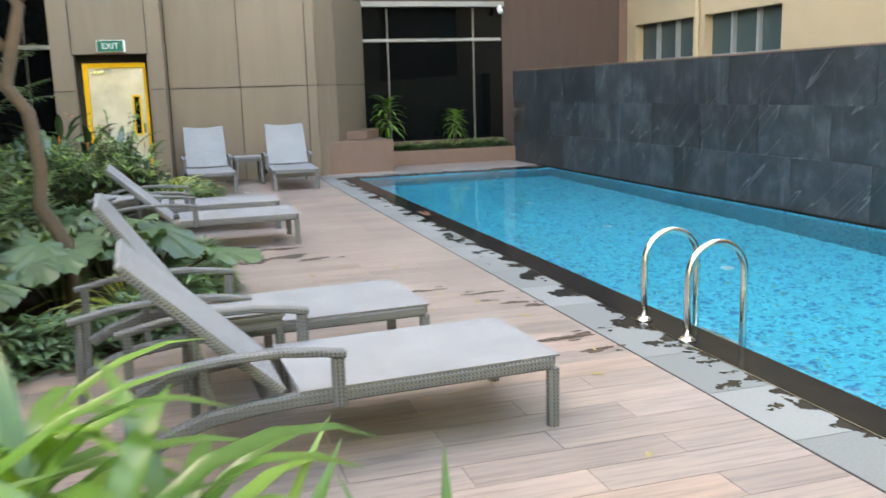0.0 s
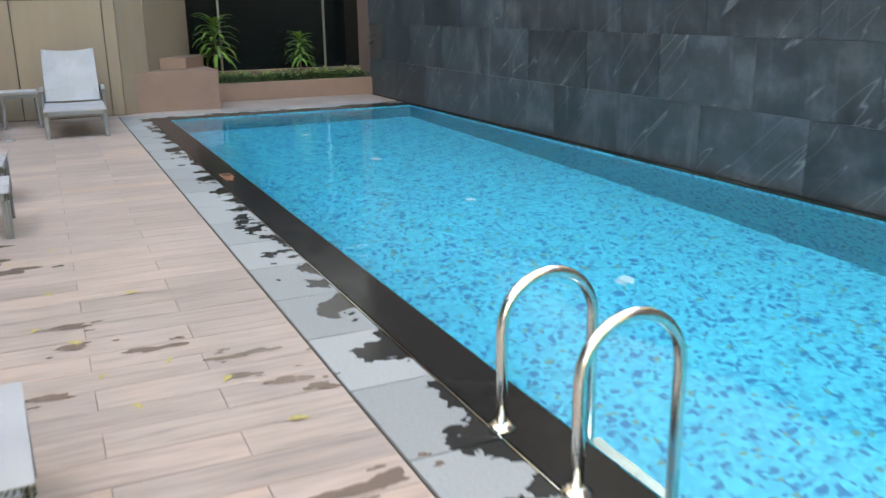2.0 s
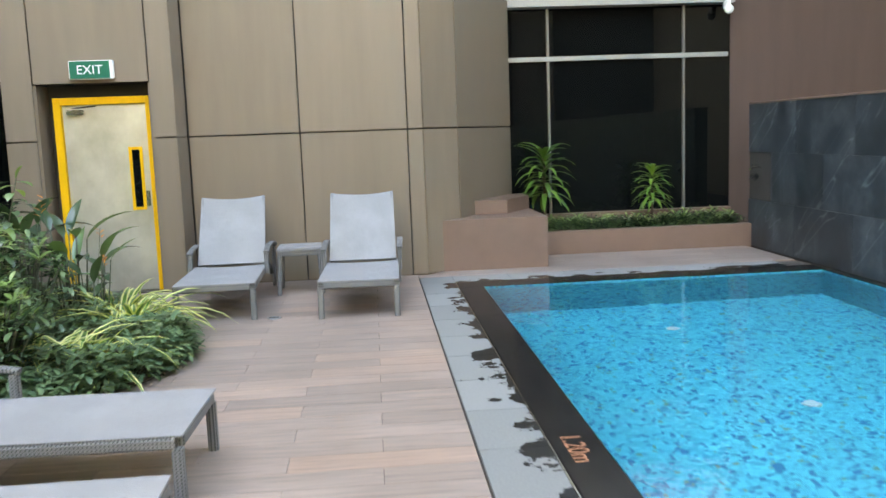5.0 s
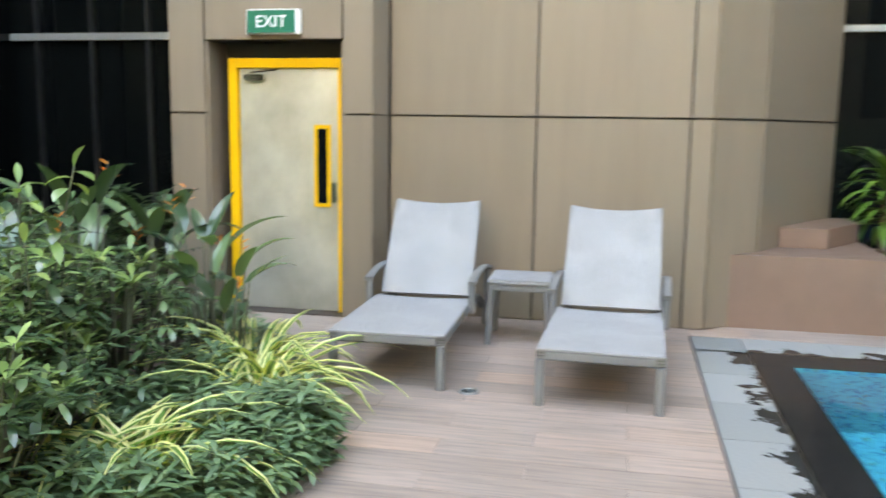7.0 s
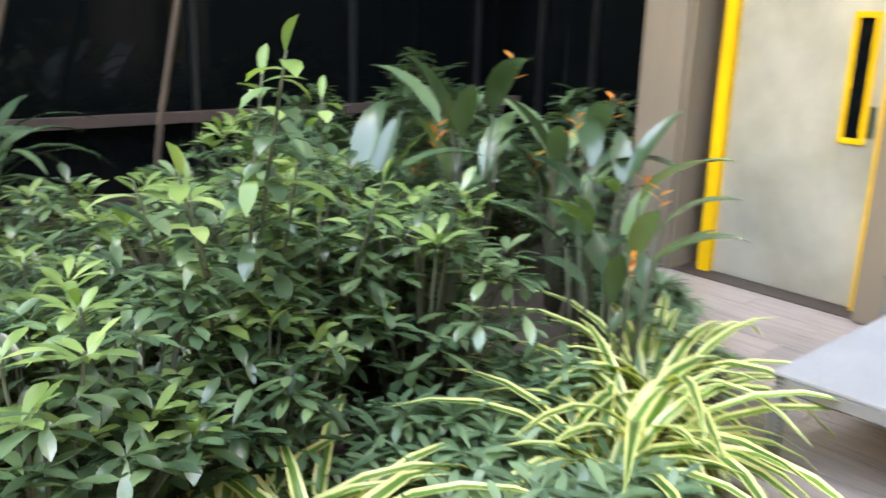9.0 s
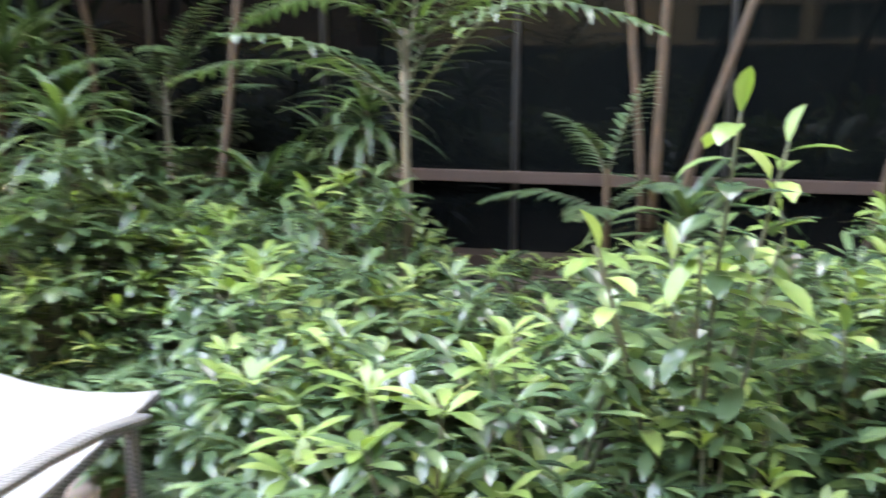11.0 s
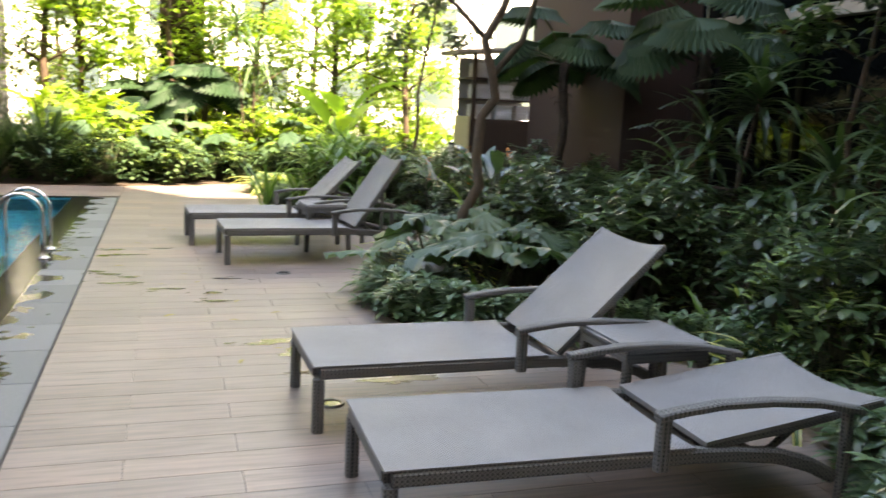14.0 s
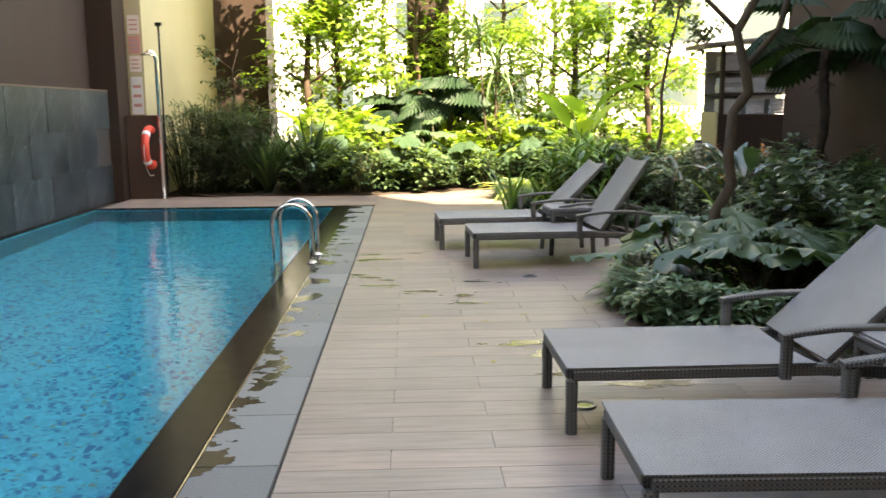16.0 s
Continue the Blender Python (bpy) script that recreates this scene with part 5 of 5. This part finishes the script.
# cluster of leaning stems before the dark glass
cl = thing("stem_cluster_tree", "cluster of thin leaning brown stems before dark glass", "tree", at=(-6.7, -2.75, 0))
for dy, h, r in ((-0.32, 3.4, 0.026), (0.06, 3.6, 0.032), (0.95, 3.5, 0.03), (1.75, 3.3, 0.024)):
    y0 = 0.05 * dy if dy < 1 else 1.1
    part("trunk", tube([(0, y0, -0.03), (0.03, y0 + (dy - y0) * 0.18, h * 0.25), (-0.02, y0 + (dy - y0) * 0.48, h * 0.5), (0.03, dy + 0.04, h * 0.78), (0, dy + (dy - y0) * 0.35, h)], [r, r * 0.95, r * 0.88, r * 0.8, r * 0.6], 8), M_BARK, cl, smooth=True)
clb = Blades()
for k in range(220):
    clb.add((R.gauss(0, 0.5), U(-0.8, 2.4), U(2.7, 3.9)), U(0, 6.28), U(-0.6, 0.5), U(0.14, 0.22), 0.07, U(0.2, 0.9), 3)
clb.part("crown", cl, L_DARK)
gf = feather_palm(0.95, 6, 0.55, "young tree with drooping grey-green compound leaves", L_GREYG, 0.05, 0.13, "compound_leaf_tree", M_BARK)
gf.matrix_basis = pose(-5.75, -2.95, 0)
fan = fan_palm(2.2, 11, 0.5, "fan palm with dark fibrous trunk and pleated fans")
spread_copies(fan, [(-5.97, -11.6), (-6.6, -9.6)], (0.95, 1.1))

crook = thing("crooked_tree", "slender crooked tree with brown bark among elephant ears", "tree", at=(-3.66, -8.6, 0))
part("trunk", tube([(0, 0, -0.03), (0.01, 0.02, 0.3), (0, 0, 0.57), (-0.13, 0.02, 0.82), (-0.1, 0, 1.05), (-0.13, -0.02, 1.4), (-0.24, 0, 1.56), (-0.2, 0.02, 1.73), (-0.12, 0, 2.03), (-0.26, 0.03, 2.3), (-0.4, 0.05, 2.7), (-0.42, 0.05, 3.2)],
     [0.055, 0.05, 0.047, 0.045, 0.043, 0.042, 0.043, 0.04, 0.037, 0.033, 0.026, 0.016], 10), M_TANBARK, crook, "brown crooked trunk", True)
part("limb", tube([(-0.2, 0.02, 1.75), (-0.42, 0.1, 2.05), (-0.5, 0.2, 2.5), (-0.75, 0.3, 3.0)], [0.03, 0.025, 0.02, 0.012], 8), M_TANBARK, crook, smooth=True)
part("limb", tube([(-0.12, 0, 2.05), (0.12, -0.06, 2.3), (0.42, -0.1, 2.5), (0.7, -0.15, 2.62)], [0.024, 0.018, 0.012, 0.006], 8), M_TANBARK, crook, smooth=True)
cb = Blades()
for k in range(190):
    cb.add((R.gauss(-0.4, 0.5), R.gauss(0.1, 0.45), U(2.75, 3.7)), U(0, 6.28), U(-0.5, 0.6), U(0.1, 0.17), 0.06, U(0.2, 0.9), 3)
for k in range(16):
    cb.add((0.35 + 0.4 * U(0, 1), U(-0.2, 0), U(2.4, 2.65)), U(0, 6.28), U(-0.5, 0.4), U(0.06, 0.1), 0.035, 0.5, 3, young=True)
cb.part("crown", crook, L_DARK, L_YOUNG)

# planter by the window
dw = cane_plant([(0, 0, 0.98)], "corn plant with drooping glossy green leaves", L_GRASS, 0.46, 0.075, 54, "corn_plant", None, 0.55)
dw.matrix_basis = pose(1.12, 2.45, 0.2)
o = copy_thing(dw, Matrix.Identity(4))
o.matrix_basis = pose(2.55, 2.5, 0.2, 0, 0, 70) @ Matrix.Scale(0.74, 4)
gp = shrub(0.17, 0.22, 34, 0.11, 0.024, L_SHRUB, "low green ground cover in the planter", "planter_cover", 8)
for i in range(44):
    s = U(0.8, 1.1)
    m = pose(1.0 + i * 0.06, 2.25 + U(0, 0.5), 0.19, 0, 0, U(0, 360)) @ Matrix.Scale(s, 4)
    (gp if i == 0 else copy_thing(gp, Matrix.Identity(4))).matrix_basis = m

# ---------------------------------------------------------------- garden beyond the deck
hd = shrub(0.5, 1.25, 130, 0.16, 0.022, L_DARK, "dense dark narrow-leaved hedge clump", "hedge_clump", 8)
spread_copies(hd, [(2.75, -17.0), (2.2, -17.2), (1.75, -17.0), (2.6, -17.9), (1.9, -18.0), (2.4, -16.9), (1.5, -17.5), (2.1, -17.6)], (1.05, 1.25))
dk = strap_plant(60, 1.25, 0.06, "tall clump of dark upright strap leaves", (L_DARK,), "strap_clump", False, 0.7, (1.1, 1.5))
spread_copies(dk, [(1.35, -17.0), (0.95, -17.2), (0.6, -17.1), (1.1, -17.8)], (0.9, 1.1))
gs = shrub(0.45, 0.7, 90, 0.17, 0.06, L_SHRUB, "mixed green garden shrub at the deck's end", "garden_shrub", 7)
spread_copies(gs, scatter(ENDP, 34, 0.5, -4.4, 0.6, -19.5, -16.6, 0.25) + [(-5.2, -17.2), (-5.8, -17.8), (-6.4, -17.6), (-5.0, -18.4)], (0.7, 1.2))
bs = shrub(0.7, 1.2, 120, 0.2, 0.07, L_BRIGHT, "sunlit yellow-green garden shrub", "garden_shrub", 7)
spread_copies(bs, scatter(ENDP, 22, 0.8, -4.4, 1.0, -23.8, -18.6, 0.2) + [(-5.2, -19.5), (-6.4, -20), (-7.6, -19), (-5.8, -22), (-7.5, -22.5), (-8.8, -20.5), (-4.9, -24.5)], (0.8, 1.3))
ge = big_leaf_plant(8, 1.0, 0.5, "elephant-ear plant with large pale leaves in the garden", L_GREYG)
spread_copies(ge, [(-0.9, -17.6), (-1.6, -18.2), (0.1, -17.9), (-2.2, -18.0), (-3.4, -18.3)], (0.9, 1.2))
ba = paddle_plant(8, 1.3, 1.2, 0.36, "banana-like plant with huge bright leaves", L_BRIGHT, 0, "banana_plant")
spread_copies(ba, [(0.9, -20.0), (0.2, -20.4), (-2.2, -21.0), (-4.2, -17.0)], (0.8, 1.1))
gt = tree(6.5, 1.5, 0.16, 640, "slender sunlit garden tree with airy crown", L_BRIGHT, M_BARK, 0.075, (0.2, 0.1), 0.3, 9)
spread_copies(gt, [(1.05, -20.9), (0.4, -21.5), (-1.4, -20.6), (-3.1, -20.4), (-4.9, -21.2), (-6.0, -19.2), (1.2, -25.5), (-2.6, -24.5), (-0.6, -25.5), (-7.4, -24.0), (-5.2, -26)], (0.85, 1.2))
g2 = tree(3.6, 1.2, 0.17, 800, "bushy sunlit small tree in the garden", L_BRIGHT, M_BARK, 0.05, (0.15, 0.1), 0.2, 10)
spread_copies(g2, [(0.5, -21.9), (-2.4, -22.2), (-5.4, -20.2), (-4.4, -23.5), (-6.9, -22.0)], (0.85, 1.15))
gd = tree(2.6, 0.6, 0.12, 120, "small dark tree leaning before the pier", L_DARK, M_BARK, 0.035, (-0.3, 0.1), 0.5, 6)
gd.matrix_basis = pose(2.3, -18.2, 0)
fg = fan_palm(1.45, 9, 0.55, "fan palm in the sunlit garden")
spread_copies(fg, [(-1.0, -20.2), (-2.0, -19.6)], (1.0, 1.15))
dg = cane_plant([(0, 0, 1.9), (0.4, 0.2, 1.3), (-0.3, 0.2, 2.4)], "tall dracaena with spiky leaf heads in the garden", L_SHRUB, 0.8, 0.05, 44)
spread_copies(dg, [(-2.9, -19.0), (-1.5, -21.4), (-3.6, -22.0)], (0.9, 1.1))

fence = structure(new("fence"), "pale slatted boundary fence behind the garden", "fence")
me = mesh_of(box(-0.04, 0.04, -0.015, 0.015, 0.0, 1.5), "slat", M_WHITE)
for k in range(90):
    o = new("slat", me)
    o.parent = fence
    o.location = (-9.5 + 0.16 * k, -27.0, -0.03)
part("rail", box(-9.6, 5.0, -27.05, -27.016, 1.2, 1.28), M_WHITE, fence)
column = structure(part("garden_pier", box(-2.14, -1.15, -23.5, -22.4, -0.03, 14), M_DARKBROWN), "dark brown building pier in the garden", "pier")
street = structure(part("pavement", box(-60, 60, -60, -27.4, -0.029, -0.01), M_PAVE), "sunlit pale pavement beyond the fence", "pavement")
tower = structure(new("building_beyond"), "pale sunlit building across the street", "building")
part("wall", box(-40, 30, -60, -52, -0.03, 26), M_WHITE, tower)
for k in range(14):
    for j in range(6):
        part("pane", box(-38 + 5 * k, -35.5 + 5 * k, -51.99, -51.9, 1.2 + 4 * j, 3.4 + 4 * j), M_GLASS2, tower)

# ---------------------------------------------------------------- fallen leaves, puddles
fl = Blades()
fl.add((0, 0, 0.004), 0, 0.12, 0.11, 0.045, 0.3, 4, 0.25)
leafm = fl.mesh("fallen_leaf", plain("fallen_leaf", (0.30, 0.24, 0.07), 0.6, vary=0.4))
for i, (x, y) in enumerate([(-1.2, -8.6), (-1.0, -8.9), (-1.6, -8.2), (-1.75, -8.0), (-0.9, -9.4), (-1.4, -9.0), (-1.7, -7.4), (-1.9, -6.7), (-1.3, -7.6), (-1.65, -6.5), (-0.8, -10.2), (-1.0, -10.6), (-1.25, -11.6), (-2.1, -12.3), (-2.0, -7.6), (-1.5, -8.7)]):
    o = new("fallen_leaf", leafm)
    o.matrix_basis = pose(x, y, 0.001, 0, 0, U(0, 360)) @ Matrix.Scale(U(0.45, 0.85), 4)
    tagged(o, "fallen yellow leaf lying on the deck", "leaf", "fallen leaves on the deck")


def puddle_material():
    m, nt, p = mat("wet_patch")
    p.inputs["Base Color"].default_value = (0.115, 0.08, 0.063, 1)
    p.inputs["Roughness"].default_value = 0.2
    return m


M_WET = puddle_material()
def puddle(x, y, sx, sy, seed):
    rr = random.Random(seed)
    ph = [rr.uniform(0, 6.28) for _ in range(4)]
    bm = bmesh.new()
    vs = []
    for k in range(28):
        t = 2 * math.pi * k / 28
        r = 1 + 0.25 * math.sin(2 * t + ph[0]) + 0.2 * math.sin(3 * t + ph[1]) + 0.15 * math.sin(5 * t + ph[2]) + 0.1 * math.sin(9 * t + ph[3])
        vs.append(bm.verts.new((x + sx * r * math.cos(t), y + sy * r * math.sin(t), 0.0012 + 0.0005 * (seed % 7))))
    bm.faces.new(vs)
    return tagged(part("puddle", bm, M_WET), "thin wet patch drying on the deck", "puddle", "wet patches on the deck")


W = random.Random(3)
for i, (x, y, sx, sy) in enumerate([(-2.05, -6.64, 0.2, 0.08), (-2.4, -6.75, 0.16, 0.1), (-1.85, -6.85, 0.13, 0.06), (-2.13, -6.2, 0.2, 0.06), (-2.46, -6.02, 0.18, 0.06),
                                    (-1.59, -7.99, 0.1, 0.03), (-1.58, -8.27, 0.08, 0.03), (-1.25, -8.45, 0.12, 0.035), (-0.95, -8.7, 0.1, 0.03), (-0.82, -8.69, 0.07, 0.025),
                                    (-0.96, -8.92, 0.07, 0.025), (-0.8, -9.05, 0.09, 0.03), (-0.7, -9.17, 0.06, 0.04), (-0.9, -9.96, 0.13, 0.035), (-0.73, -9.94, 0.08, 0.05), (-0.78, -10.24, 0.1, 0.035), (-1.2, -10.3, 0.08, 0.025),
                                    (-1.7, -8.8, 0.1, 0.03)]):
    puddle(x, y, sx, sy, i)
    for k in range(2):
        puddle(x + W.uniform(-0.25, 0.25), y + W.uniform(-0.1, 0.1), sx * 0.25, sy * 0.3, 50 + 3 * i + k)

# ---------------------------------------------------------------- deck planks and gutter tiles
deck = structure(part("floor", box(-5.3, -0.64, -17.3, 0.9, -0.029, -0.016), M_JOINT), "deck of wood-look porcelain planks", "floor")
part("floor_slab", box(-0.638, 3.6, 0.35, 2.0, -0.029, -0.016), M_JOINT, deck)
part("floor_slab", box(-0.638, 3.5, -16.45, -14.81, -0.029, -0.016), M_JOINT, deck)
cache, rest = {}, []
count = 0


def plank(x0, x1, y0, y1, own):
    global count
    if x1 - x0 < 0.04 or y1 - y0 < 0.03:
        return
    if own and count < 300:
        key = (round(x1 - x0, 3), round(y1 - y0, 3))
        if key not in cache:
            cache[key] = mesh_of(box(-key[0] / 2, key[0] / 2, -key[1] / 2, key[1] / 2, -0.015, 0.0), "plank", M_PLANK)
        o = new("plank", cache[key])
        o.parent = deck
        o.location = ((x0 + x1) / 2, (y0 + y1) / 2, 0)
        count += 1
    else:
        rest.append((x0, x1, y0, y1))


def rows_of(xa, xb, ya, yb, own_from=1e9):
    k0 = math.floor(ya / 0.2)
    for k in range(k0, math.ceil(yb / 0.2)):
        y0, y1 = max(ya, k * 0.2), min(yb, (k + 1) * 0.2)
        x = -0.172 - (0.45 if k % 2 else 0.0) - 9.0
        while x < xb:
            x0, x1 = max(x, xa), min(x + 0.9, xb)
            if x1 > x0 and not all(inside(px, py, BEDP) and edge_gap(px, py, BEDP) > 0.05 for px in (x0, x1) for py in (y0, y1)):
                plank(x0 + 0.0015, x1 - 0.0015, y0 + 0.0015, y1 - 0.0015, y0 > own_from)
            x += 0.9


rows_of(-5.2, -0.622, -17.2, 0.955, -11.2)
rows_of(-0.62, 3.6, 0.73, 1.99)
rows_of(-0.62, 3.5, -16.4, -14.82)
bm = bmesh.new()
for x0, x1, y0, y1 in rest:
    v = [bm.verts.new(p) for p in ((x0, y0, 0), (x1, y0, 0), (x1, y1, 0), (x0, y1, 0), (x0, y0, -0.015), (x1, y0, -0.015), (x1, y1, -0.015), (x0, y1, -0.015))]
    for q in ((0, 1, 2, 3), (4, 5, 1, 0), (5, 6, 2, 1), (6, 7, 3, 2), (7, 4, 0, 3)):
        bm.faces.new([v[i] for i in q])
tagged(part("planks", bm, M_PLANK, deck), kind="stuff")

gutter = structure(part("gutter", box(-0.61, -0.265, -14.9, 0.72, -0.029, -0.014), M_JOINT), "row of grey gutter tiles along the pool", "floor")
me = mesh_of(box(-0.1715, 0.1715, -0.2975, 0.2975, -0.013, 0.0, 0.0015), "gutter_tile", M_STRIP)
y = -11.065 + 0.3 - 0.6 * 6
while y < 0.25:
    o = new("gutter_tile", me)
    o.parent = gutter
    o.location = (-0.437, y, 0)
    y += 0.6
part("gutter_tile", box(-0.6085, -0.2655, 0.2955, 0.718, -0.013, 0.0, 0.0015), M_STRIP, gutter)
part("gutter_bed", box(-0.264, 3.6, 0.345, 0.72, -0.029, -0.014), M_JOINT, gutter)
me = mesh_of(box(-0.2975, 0.2975, -0.19, 0.19, -0.013, 0.0, 0.0015), "gutter_tile", M_STRIP)
x = 0.04
while x < 3.4:
    o = new("gutter_tile", me)
    o.parent = gutter
    o.location = (x, 0.537, 0)
    x += 0.6
